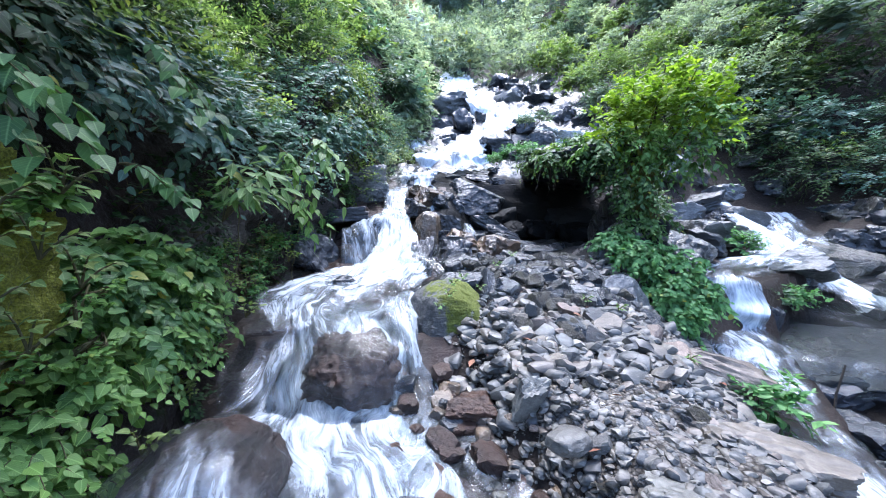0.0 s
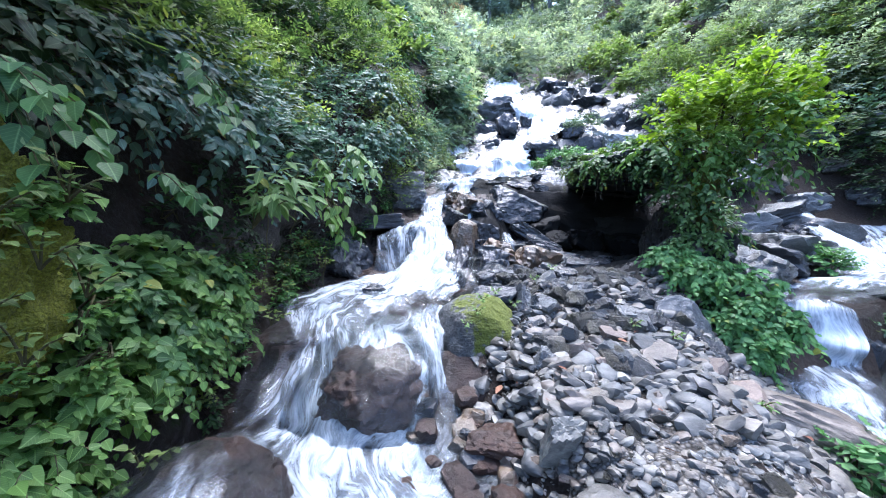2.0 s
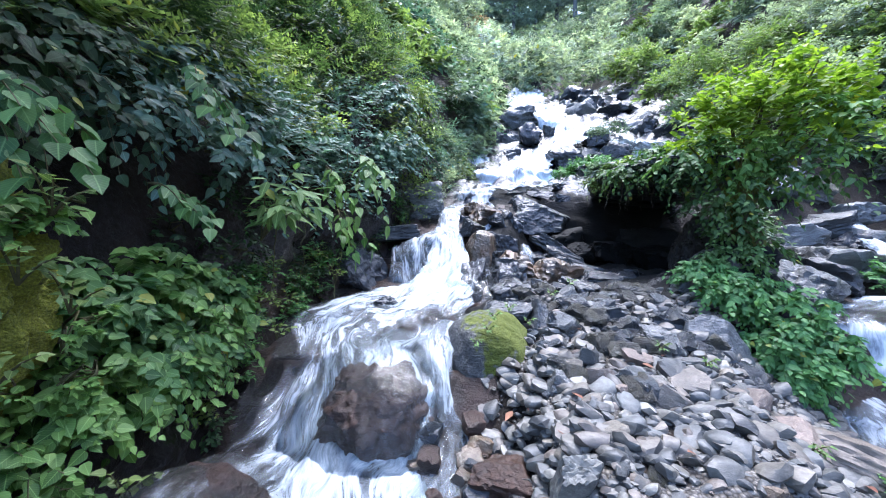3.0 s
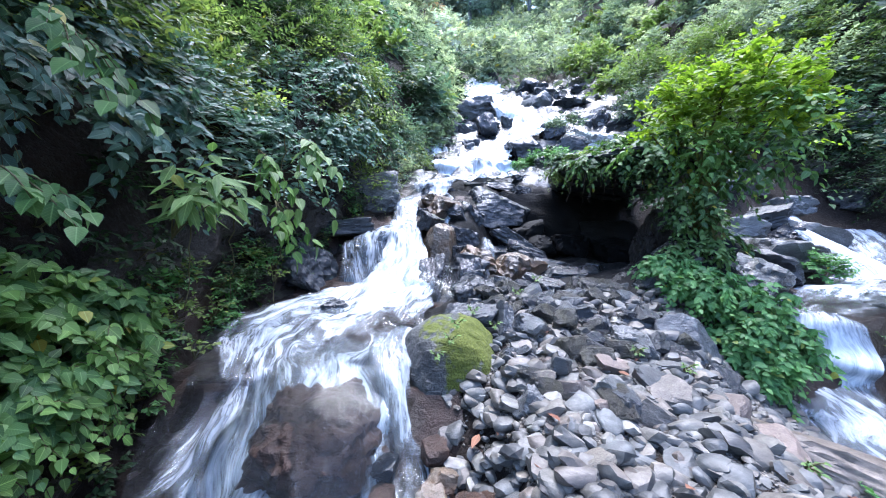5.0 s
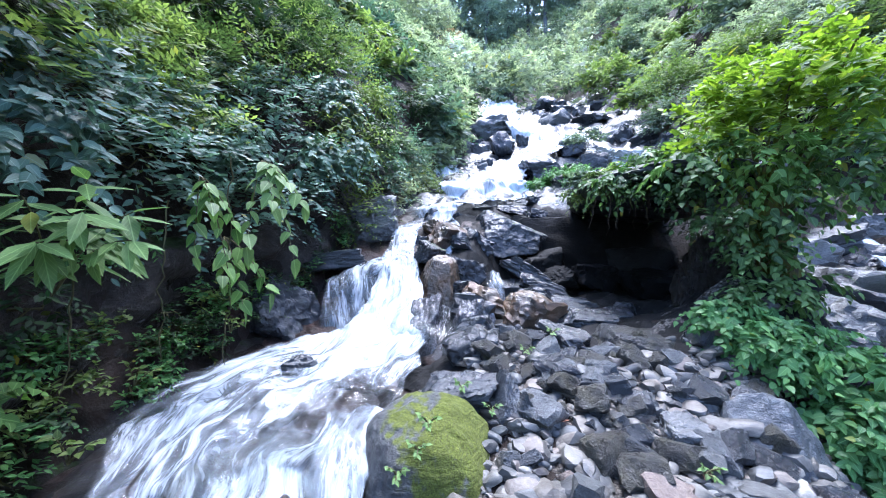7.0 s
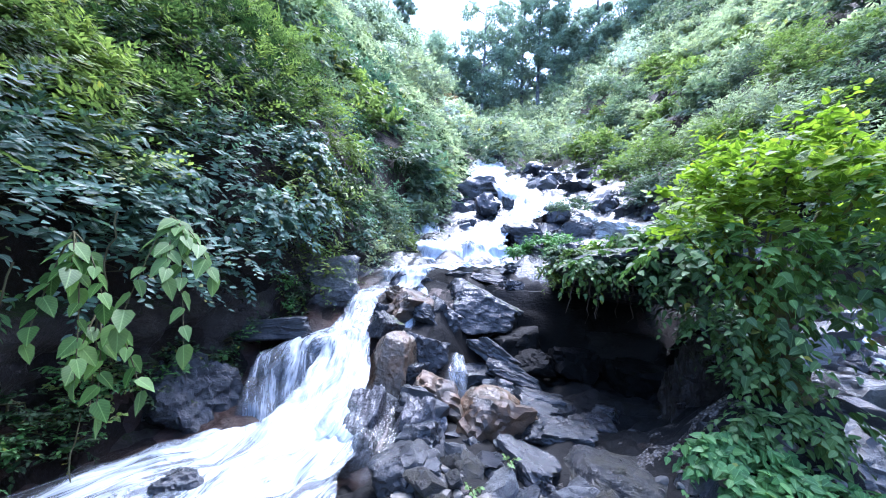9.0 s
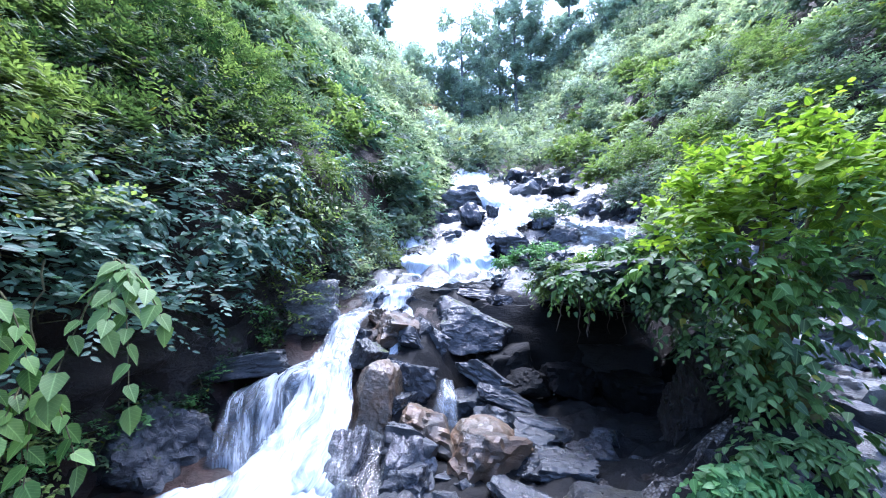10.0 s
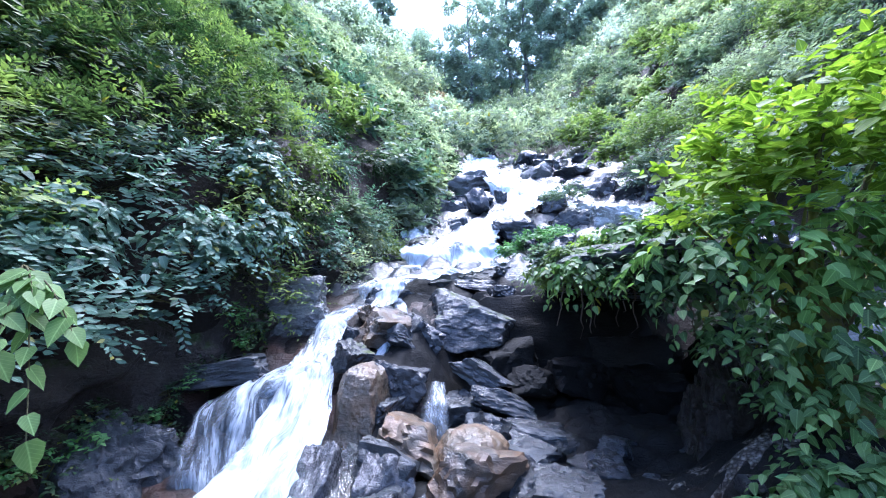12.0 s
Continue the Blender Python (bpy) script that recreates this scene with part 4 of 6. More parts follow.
for k, (x, y, z, w, h, mat) in enumerate([
        (0.6, 19.0, 7.85, 2.3, 1.3, GREY), (-0.53, 16.5, 6.1, 1.7, 1.1, GREY), (0.88, 16.0, 6.05, 1.3, 1.2, WET), (1.75, 17.0, 6.6, 0.65, 1.0, WET), (3.3, 23.5, 10.2, 1.1, 1.5, GREY), (4.5, 23.0, 10.0, 1.7, 1.3, GREY),
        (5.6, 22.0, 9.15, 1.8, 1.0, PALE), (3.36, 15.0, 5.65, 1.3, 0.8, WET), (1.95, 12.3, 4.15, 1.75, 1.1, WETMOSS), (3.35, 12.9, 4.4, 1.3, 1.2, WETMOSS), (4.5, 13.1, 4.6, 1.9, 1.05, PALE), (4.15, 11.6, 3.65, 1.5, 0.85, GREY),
        (2.25, 11.1, 3.45, 1.2, 0.75, WETMOSS), (5.7, 18.0, 7.0, 1.5, 0.8, GREY), (-0.85, 14.3, 4.8, 1.5, 0.8, WETMOSS), (-1.4, 11.6, 3.3, 1.2, 0.8, WET), (-1.3, 12.6, 3.9, 1.2, 0.7, WETMOSS), (0.3, 14.6, 5.0, 1.0, 0.8, WET),
        (1.35, 27.2, 13.1, 2.0, 1.4, WET), (1.1, 9.9, 2.75, 0.8, 0.5, WET), (1.65, 9.8, 2.75, 0.9, 0.5, WET), (2.1, 10.2, 2.95, 1.0, 0.6, WET), (5.67, 7.9, 1.1, 1.6, 1.0, GREY), (6.32, 6.7, 0.45, 1.5, 0.8, WET),
        (10.0, 9.2, 1.45, 2.4, 1.1, WET), (9.54, 8.1, 0.9, 1.2, 0.8, WET), (7.3, 10.2, 2.2, 1.1, 0.8, WET)]):
    lab = {WET: "wet dark boulder in the upper stream", WETMOSS: "dark boulder tufted with moss in the upper stream", GREY: "grey boulder at the edge of the stream", PALE: "boulder above the stream, paled to look sky-lit"}[mat]
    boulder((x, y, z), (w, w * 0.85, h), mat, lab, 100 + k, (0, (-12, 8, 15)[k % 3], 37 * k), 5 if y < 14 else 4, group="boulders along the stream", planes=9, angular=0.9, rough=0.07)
boulder((5.75, 5.1, -0.58), (4.6, 2.2, 0.6), WET, "long dark slab under a sheet of sliding water", 41, (11, -2, -6), 6, "slab", "rock", planes=7, angular=0.97, rough=0.03)
boulder((5.2, 5.95, -0.1), (1.5, 0.7, 0.6), WET, "dark wet rock under a leafy tuft beside the slab", 56, (0, 4, 6), 5, planes=9, angular=0.9)
boulder((4.75, 5.35, -0.2), (0.8, 0.6, 1.0), WET, "dark wet rock beside the side fall", 57, (0, 6, 20), 5, planes=9, angular=0.9)
boulder((3.55, 5.25, 0.1), (0.7, 0.5, 0.8), WET, "dark wet rock at the edge of the side fall", 58, (0, -6, 10), 5, planes=9, angular=0.9)
boulder((4.6, 4.5, -0.9), (1.6, 0.8, 0.7), WET, "black undercut rock below the slab", 51, (0, 0, -10), 5)
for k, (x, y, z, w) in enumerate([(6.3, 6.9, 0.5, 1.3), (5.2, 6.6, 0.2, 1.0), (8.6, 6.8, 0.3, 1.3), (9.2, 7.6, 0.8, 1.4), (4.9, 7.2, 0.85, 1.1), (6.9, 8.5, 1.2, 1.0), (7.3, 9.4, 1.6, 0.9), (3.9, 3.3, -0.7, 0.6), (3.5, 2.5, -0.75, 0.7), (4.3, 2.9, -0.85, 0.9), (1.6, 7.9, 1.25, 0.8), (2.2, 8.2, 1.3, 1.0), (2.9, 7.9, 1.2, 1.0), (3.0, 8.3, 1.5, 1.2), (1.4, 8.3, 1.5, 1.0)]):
    boulder((x, y, z), (w, 0.8 * w, 0.6 * w), WET if k < 10 else SHADEBLACK, "wet dark rock beside the side stream" if k < 10 else "dark rock inside the hollow, blackened for its shade", 140 + k, (0, 7 * (k % 3) - 5, 41 * k), 4, group="rocks of the side stream" if k < 10 else "rocks in the hollow")
boulder((1.75, 1.95, -0.12), (0.72, 0.5, 0.34), WARM, "flat grey rock at the gravel edge", 42, (0, 8, -20), 5, planes=8, angular=0.85)
boulder((1.22, 1.6, -0.14), (0.75, 0.35, 0.26), COBBLE, "long flat grey rock at the gravel edge", 43, (0, 5, -18), 5, planes=8, angular=0.85)
boulder((2.5, 3.4, -0.12), (1.25, 0.5, 0.36), WARM, "long brownish rock bordering the side stream", 44, (0, 12, -28), 5, planes=8, angular=0.7)
boulder((0.7, 1.95, 0.0), (0.26, 0.2, 0.13), COBBLE, "tan oval cobble on the gravel", 45, (0, -5, 25), 4, "cobble", "stone", angular=0.4)
boulder((0.6, 2.42, 0.02), (0.24, 0.16, 0.4), COBBLE, "tilted grey slab standing in the gravel", 46, (15, 20, 10), 4, "cobble", "stone", planes=8, angular=0.9)
boulder((0.64, 3.3, 0.2), (0.22, 0.2, 0.4), GREY, "upright grey block on the rubble", 47, (5, 5, 20), 4, "cobble", "stone", planes=8, angular=0.9)
boulder((2.3, 9.0, 1.5), (3.2, 1.2, 2.0), SHADEBLACK, "rock wall at the back of the hollow, blackened for shade", 48, (0, 0, 5), 5)
boulder((3.1, 6.0, 0.85), (1.3, 1.2, 1.2), SHADEBLACK, "rock under the roots of the leaning tree", 49, (0, 0, 5), 5)
boulder((2.85, 6.25, 1.2), (0.8, 0.7, 1.5), BANK, "dark rock face under the leaning tree", 66, (0, -5, 20), 6, planes=9, angular=0.9, rough=0.1)
ledge = thing("overhang", (2.8, 7.55, 2.5), "overhanging mossy ledge of soil and hanging roots", "ledge")
child("slab", stone_mesh("slab", *rock_points(50, (2.6, 3.8, 0.6), 5, 12, 0.5, 0.08), WETMOSS), ledge).matrix_local = pose(0, 0, 0, 0, 4, -8)
rng = np.random.default_rng(88)
for k in range(10):
    rx, ry = rng.uniform(-1.05, 0.5), rng.uniform(-1.5, -0.6)
    drop = rng.uniform(0.15, 0.5)
    t = np.linspace(0, 1, 8)[:, None]
    line = np.array([[rx, ry, -0.12]]) + t * [[rng.uniform(-0.08, 0.08), rng.uniform(-0.05, 0.1), -drop]] + 0.02 * rng.normal(size=(8, 3)) * t
    child("root", tubes("root", [line], [(0.011, 0.004)], BARK, 5), ledge)


# wet rock floor under the clear water
bx, by = np.meshgrid(np.linspace(0, 1, 70), np.linspace(-3, 9, 240))
fx = left_edge(by) - 0.12 + bx * (right_edge(by) - left_edge(by) + 0.2)
fp = np.stack([fx, by, 0 * fx], -1).reshape(-1, 3)
fz = ground(fx, by) - 0.01 + 0.06 * np.abs(fbm(fp * 2.3, 4, 31).reshape(fx.shape))
tagged(new("stream_bed", mesh_np("stream_bed", np.stack([fx, by, fz], -1).reshape(-1, 3), grid_faces(*fx.shape), REDWET)), "red-brown wet rock floor of the stream", "rock", kind="structure")

# undercut rock face of the shaded bank
by, br = np.meshgrid(np.linspace(-1, 10, 260), np.linspace(0, 1, 50), indexing="ij")
rise = -0.15 + br * 1.75
back = np.interp(rise, [-0.2, 0, 0.3, 1.2, 2.1], [-0.25, 0, 0.08, 0.3, 0.6])
fx = left_edge(by) - back
fz = bed(by) + rise
fp = np.stack([fx, by, fz], -1).reshape(-1, 3)
push = 0.06 + 0.2 * fbm(fp * [2, 1.3, 2.4], 6, 41).reshape(fx.shape) - 0.25 * smooth01(0.7, 1.0, br)
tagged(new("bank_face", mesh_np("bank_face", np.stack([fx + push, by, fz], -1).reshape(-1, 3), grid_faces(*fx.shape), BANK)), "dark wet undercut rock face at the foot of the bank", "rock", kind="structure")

# wet rock bed of the upper stream
bx, by = np.meshgrid(np.linspace(0, 1, 90), np.linspace(8.2, 28, 260))
fx = left_edge(by) - 0.3 + bx * (right_edge(by) - left_edge(by) + 2.6)
fp = np.stack([fx, by, 0 * fx], -1).reshape(-1, 3)
fz = ground(fx, by) + 0.03 + 0.3 * np.abs(fbm(fp * 1.2, 5, 39).reshape(fx.shape)) - 0.25 * np.abs(2 * bx - 1) ** 10 - 0.3 * (1 - smooth01(8.2, 10, by))
tagged(new("upper_bed", mesh_np("upper_bed", np.stack([fx, by, fz], -1).reshape(-1, 3), grid_faces(*fx.shape), WET)), "wet black rock bed of the upper stream", "rock", kind="structure")
# bare wet rock floor between the falls and the hollow
bx, by = np.meshgrid(np.linspace(-0.4, 3.8, 110), np.linspace(5.0, 9.6, 120))
fp = np.stack([bx, by, 0 * bx], -1).reshape(-1, 3)
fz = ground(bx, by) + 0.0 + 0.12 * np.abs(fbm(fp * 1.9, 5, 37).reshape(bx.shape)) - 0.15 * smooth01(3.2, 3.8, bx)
tagged(new("rock_floor", mesh_np("rock_floor", np.stack([bx, by, fz], -1).reshape(-1, 3), grid_faces(*bx.shape), SHADEBLACK)), "bare wet rock between the falls and the hollow, blackened for shade", "rock", kind="structure")
boulder((3.9, 7.7, 1.3), (1.1, 1.6, 1.5), SHADEBLACK, "rock wall at the side of the hollow, blackened for shade", 82, (0, -6, 10), 5, planes=9, angular=0.9)
boulder((0.95, 5.55, 0.62), (0.7, 0.5, 0.3), WET, "flat dark ledge stone in the rubble", 75, (0, 5, 15), 5, planes=8, angular=0.95)
boulder((1.5, 6.0, 0.85), (0.8, 0.5, 0.32), WET, "flat wet ledge stone at the mouth of the hollow", 76, (0, -4, -10), 5, planes=8, angular=0.95)
boulder((0.55, 5.3, 0.55), (0.5, 0.4, 0.35), WET, "small dark wedge of schist in the rubble", 77, (0, 15, 30), 5, planes=8, angular=0.95)
boulder((-2.08, 1.5, 0.85), (0.62, 1.3, 1.7), MOSSWALL, "bank of earth covered with yellow-green moss", 78, (0, 8, 5), 6, "mossy_bank", "bank", angular=0.5, rough=0.3)

# stones under the clear shallows
rng = np.random.default_rng(63)
for k in range(46):
    y = rng.uniform(1.3, 3.3)
    x = rng.uniform(-0.35, float(right_edge(y)) + 0.25)
    w = rng.uniform(0.1, 0.26)
    boulder((x, y, float(bed(y)) + 0.1 + 0.1 * w), (w * 1.2, w, w * 0.75), (REDWET, WET, REDWET, BROWN)[k % 4], "small wet brown stone in the clear shallows", 260 + k, (rng.uniform(-20, 20), rng.uniform(-20, 20), rng.uniform(0, 360)), 3, "cobble", "stone", "stones in the shallows", planes=9, angular=0.7)

# dark rocks on the banks of the side stream
rng = np.random.default_rng(77)
for k in range(62):
    y = rng.uniform(5.8, 11.5)
    x = float(side_x(y)) + rng.choice([-1, -1, 1]) * rng.uniform(0.7, 2.4)
    w = rng.uniform(0.5, 1.25)
    boulder((x, y, float(ground(x, y, False)) + 0.1 * w), (w * 1.2, w * 0.9, w * 0.7), (WET, GREY, DARKGREY)[k % 3], "dark wet rock on the bank of the side stream", 180 + k, (rng.uniform(-15, 15), rng.uniform(-15, 15), rng.uniform(0, 360)), 4,
            group="rocks of the side stream", planes=9, angular=0.95, rough=0.09)

# rocks strewn along the bed, clear of the main run of water
rng = np.random.default_rng(21)


def run_x(y):
    return np.interp(y, [4, 5, 6, 6.5, 7, 7.65, 8.3, 9, 10, 11.2, 12.8, 14.5, 16, 19, 22, 26], [-1.3, -1.2, -0.85, -0.9, -0.95, -0.98, -0.8, -0.5, 0.3, 0.4, 0.8, 1.9, 2.6, 2.5, 1.1, 0.9])


def run_w(y):
    return np.interp(y, [4, 5, 6, 6.5, 7.6, 8.3, 9, 10, 12.8, 14.5, 16, 19, 26], [1.0, 1.0, 0.6, 0.36, 0.38, 0.5, 0.85, 1.2, 1.2, 1.0, 1.3, 1.9, 1.6])


made = 0
while made < 130:
    y = 5.2 + 21 * rng.random() ** 1.25
    x = rng.uniform(float(left_edge(y)) - 0.1, float(right_edge(y)) + (1.9 if y < 8 else 1.3))
    if 0.1 < x < 1.9 and 6.9 < y < 9.6 or y < 7.6 and x < float(run_x(y)) + 0.4:
        continue
    far = abs(x - float(run_x(y))) / float(run_w(y))
    if far < 1.3 and (y < 9.6 or rng.random() > 0.08):
        continue
    s = rng.choice([0.32, 0.5, 0.75, 1.0], p=[0.35, 0.35, 0.2, 0.1]) * (0.75 + 0.035 * y)
    mat = (WET, WETMOSS, GREY, BROWN)[int(rng.choice(4, p=[0.32, 0.28, 0.32, 0.08]))]
    if y < 8.6 and mat is not BROWN:
        mat, s = WET, 0.7 * s
    lab = {WET: "wet dark boulder in the bed of the stream", WETMOSS: "dark boulder tufted with moss in the stream bed", GREY: "grey angular boulder at the edge of the stream", BROWN: "brown stained wet stone in the stream bed"}[mat]
    z = float(ground(x, y, False)) + 0.14 * s
    boulder((x, y, z), (s * rng.uniform(0.9, 1.35), s * rng.uniform(0.7, 1.0), s * rng.uniform(0.5, 0.8)), mat, lab, 1000 + made, (rng.uniform(-20, 20), rng.uniform(-20, 20), rng.uniform(0, 360)), 4 if y < 11 else 3,
            group="boulders along the stream", planes=9, angular=0.95, rough=0.1)
    made += 1

# ---- things: plants of the banks ----
rng = np.random.default_rng(5)


def on_bank(y, rise):
    """Place on the shaded bank at that height above the bed."""
    dl = float(np.interp(rise, [0, 0.3, 1.2, 2.1, 3.0, 4.3, 8, 24], [0, 0.08, 0.3, 0.6, 1.2, 2.5, 6, 20]))
    x = float(left_edge(y)) - dl
    return x, y, float(bed(y)) + rise


for y in np.arange(0.5, 7.9, 0.6):
    for rise in np.arange(0.3, 5.6, 0.6):
        yy, rr = y + rng.uniform(-0.2, 0.2), rise + rng.uniform(-0.2, 0.2)
        if rr < 1.05 and yy > 3.3 or rr < 0.55 and yy > 2.2:
            continue
        if (3.3 < yy < 5.2 and 0.95 < rr < 1.6) or (3.1 < yy < 4.6 and 0.95 < rr < 1.98) or (1.0 < yy < 2.05 and 0.85 < rr < 2.2) or (1.9 < yy < 3.4 and 1.6 < rr < 2.5):
            if yy > 3:
                xb, yb, zb = on_bank(yy, rr)
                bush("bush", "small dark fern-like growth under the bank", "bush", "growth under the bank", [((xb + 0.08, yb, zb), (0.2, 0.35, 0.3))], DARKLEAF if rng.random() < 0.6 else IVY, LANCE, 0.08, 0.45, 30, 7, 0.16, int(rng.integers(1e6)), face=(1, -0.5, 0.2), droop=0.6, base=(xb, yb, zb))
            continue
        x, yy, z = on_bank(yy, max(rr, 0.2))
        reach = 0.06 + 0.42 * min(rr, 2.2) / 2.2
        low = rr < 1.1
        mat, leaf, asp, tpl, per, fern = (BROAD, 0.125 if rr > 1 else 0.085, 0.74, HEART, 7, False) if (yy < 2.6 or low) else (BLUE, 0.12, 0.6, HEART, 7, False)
        # upper near bank: overhead shade painted in with the dark leaf
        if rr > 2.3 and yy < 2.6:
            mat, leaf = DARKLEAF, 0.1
        if mat is BLUE and yy > 3.4 and rng.random() < 0.55:
            leaf, asp, tpl, per, fern = 0.105, 0.42, LANCE, 11, True
        if rr > 3.2 and yy > 2.6:
            mat, leaf, asp, tpl, per, fern = (LIME, FERN, SHRUB, DARKLEAF)[int(rng.choice(4, p=[0.22, 0.34, 0.16, 0.28] if yy > 5 else [0, 0.3, 0.2, 0.5]))], 0.085, 0.36, MID, 16, True
        if low and mat is BROAD and yy < 2.9:
            mat = LOWLEAF
        lab = {LOWLEAF: "bright heart-leaved undergrowth low on the wet bank", BROAD: "dense broad heart-leaved undergrowth on the wet bank", BLUE: "glossy blue-green shrub overhanging the stream bank", SHRUB: "green leafy shrub on the steep bank", LIME: "yellow-green feathery shrub on the steep bank", DARKLEAF: "small-leaved shrub on the steep bank, darkened for shade", FERN: "olive feathery fern on the steep bank"}[mat]
        bush("bush", lab, "bush", "bushes of the shaded bank", [((x + reach, yy, z), (0.45, 0.45, 0.42) if rr > 0.9 else (0.32, 0.4, 0.32))], mat, tpl, leaf, asp, 75 if low else 36 if fern else 54, per, 0.2 if low else 0.45 if fern else 0.28, int(rng.integers(1e6)), face=(1, -0.5, 0.35), droop=0.45 if fern else 0.9, base=(x, yy, z),
             flat=0.6, lay=0.9, neat=fern, singles=45 if yy < 5.5 and rr < 3 else 0, stems=yy < 3.6)

for k, (yb, rr) in enumerate([(2.0, 0.9), (2.2, 1.3), (2.45, 0.95), (2.55, 1.4), (2.8, 0.9), (2.95, 1.25), (3.15, 1.0), (1.95, 1.45)]):
    xb, yb, zb = on_bank(yb, rr)
    bush("bush", "dense broad heart-leaved undergrowth on the wet bank", "bush", "bushes of the shaded bank", [((xb + 0.22, yb, zb), (0.3, 0.32, 0.3))], BROAD if k % 3 else LOWLEAF, HEART, 0.1, 0.76, 46, 7, 0.2, 520 + k, face=(1, -0.5, 0.35), droop=0.9, base=(xb, yb, zb), flat=0.6, lay=0.9, singles=40)
for k in range(16):
    xb, yb, zb = -1.8 + rng.uniform(-0.05, 0.03), rng.uniform(1.15, 1.95), rng.uniform(0.25, 1.5)
    bush("bush", "tiny bright leaves growing on the mossy bank", "bush", "growth on the mossy bank", [((xb, yb, zb), (0.06, 0.12, 0.1))], LOWLEAF, HEART, 0.045, 0.7, 9, 5, 0.07, int(rng.integers(1e6)), face=(1, -0.6, 0.3), base=(xb - 0.05, yb, zb))
for k in range(70):
    yb = rng.uniform(3.0, 7.6)
    xb, yb, zb = on_bank(yb, rng.uniform(0.15, 0.85))
    bush("bush", "tiny leafy plants clinging to the wet bank", "bush", "growth under the bank", [((xb + 0.12, yb, zb), (0.1, 0.22, 0.13))], (IVY, DARKLEAF, LIME)[int(rng.choice(3, p=[0.4, 0.45, 0.15]))], LANCE, 0.055, 0.55, 16, 6, 0.1, int(rng.integers(1e6)),
         face=(1, -0.5, 0.3), base=(xb, yb, zb))
leafy = {m: Thicket(k) for k, m in enumerate((SHRUB, BLUE, LIME, HAZEPALESHRUB, DARKLEAF, HAZY, FERN))}
for y in np.arange(-1.0, 8.6, 0.85):
    for rise in np.arange(5.0, 13, 0.85):
        x, yy, z = on_bank(y + rng.uniform(-0.3, 0.3), rise + rng.uniform(-0.3, 0.3))
        leafy[(FERN, LIME, DARKLEAF, FERN, DARKLEAF)[int(rng.integers(5))]].grow((x + 0.35, yy, z + 0.2), (0.75, 0.75, 0.65), 0.075, 100, 14, 0.5, face=(1, -0.6, 0.4), dome=0.8, neat=True)
for k in range(150):
    yb, xb = rng.uniform(2.5, 9.5), rng.uniform(-8.5, -3.0)
    zb = float(ground(xb, yb))
    leafy[(FERN, LIME, DARKLEAF)[int(rng.integers(3))]].grow((xb + 0.2, yb, zb + 0.3), (0.6, 0.6, 0.5), 0.08, 75, 14, 0.6, face=(1, -0.6, 0.5), droop=0.4, dome=0.7, neat=True)
for y in np.arange(8.2, 28, 1.0):
    for rise in np.arange(0.5, 13, 1.0):
        yy, rr = y + rng.uniform(-0.5, 0.5), rise + rng.uniform(-0.45, 0.45)
        x, yy, z = on_bank(yy, max(0.2, rr))
        mat = [SHRUB, BLUE, SHRUB, LIME, HAZEPALESHRUB, DARKLEAF][int(rng.choice(6, p=[0.3, 0.26, 0.14, 0.1, 0.14, 0.06]))]
        if rr > 4 and yy < 16:
            mat = [LIME, SHRUB, FERN][int(rng.choice(3, p=[0.3, 0.3, 0.4]))]
        # farther shrubs mostly take the haze-paled leaf
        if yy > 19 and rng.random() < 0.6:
            mat = HAZEPALESHRUB
        rad = rng.uniform(0.3, 0.85)
        if yy < 13:
            lab = {SHRUB: "small-leaved green shrub on the steep slope", BLUE: "blue-green shrub on the steep slope", LIME: "yellow-green shrub on the steep slope", HAZEPALESHRUB: "light green shrub on the steep slope, paled for haze", DARKLEAF: "dark leafy shrub on the steep slope", FERN: "olive feathery fern on the steep slope"}[mat]
            bush("bush", lab, "bush", "shrubs of the steep slope", [((x + 0.05, yy, z), (rad, rad, rad * rng.uniform(0.6, 1.1)))], mat, MID, rng.uniform(0.085, 0.14), rng.uniform(0.36, 0.56), int(50 + 60 * rad), 12, rng.uniform(0.4, 0.75),
                 int(rng.integers(1e6)), face=(1, -0.6, 0.4), base=(x, yy, z), flat=0.9, dome=0.5, droop=rng.uniform(0.3, 0.8))
        else:
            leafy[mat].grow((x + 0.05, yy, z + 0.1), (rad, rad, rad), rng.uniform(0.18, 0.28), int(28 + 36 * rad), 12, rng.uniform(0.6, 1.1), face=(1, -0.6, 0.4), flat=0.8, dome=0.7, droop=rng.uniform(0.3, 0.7))

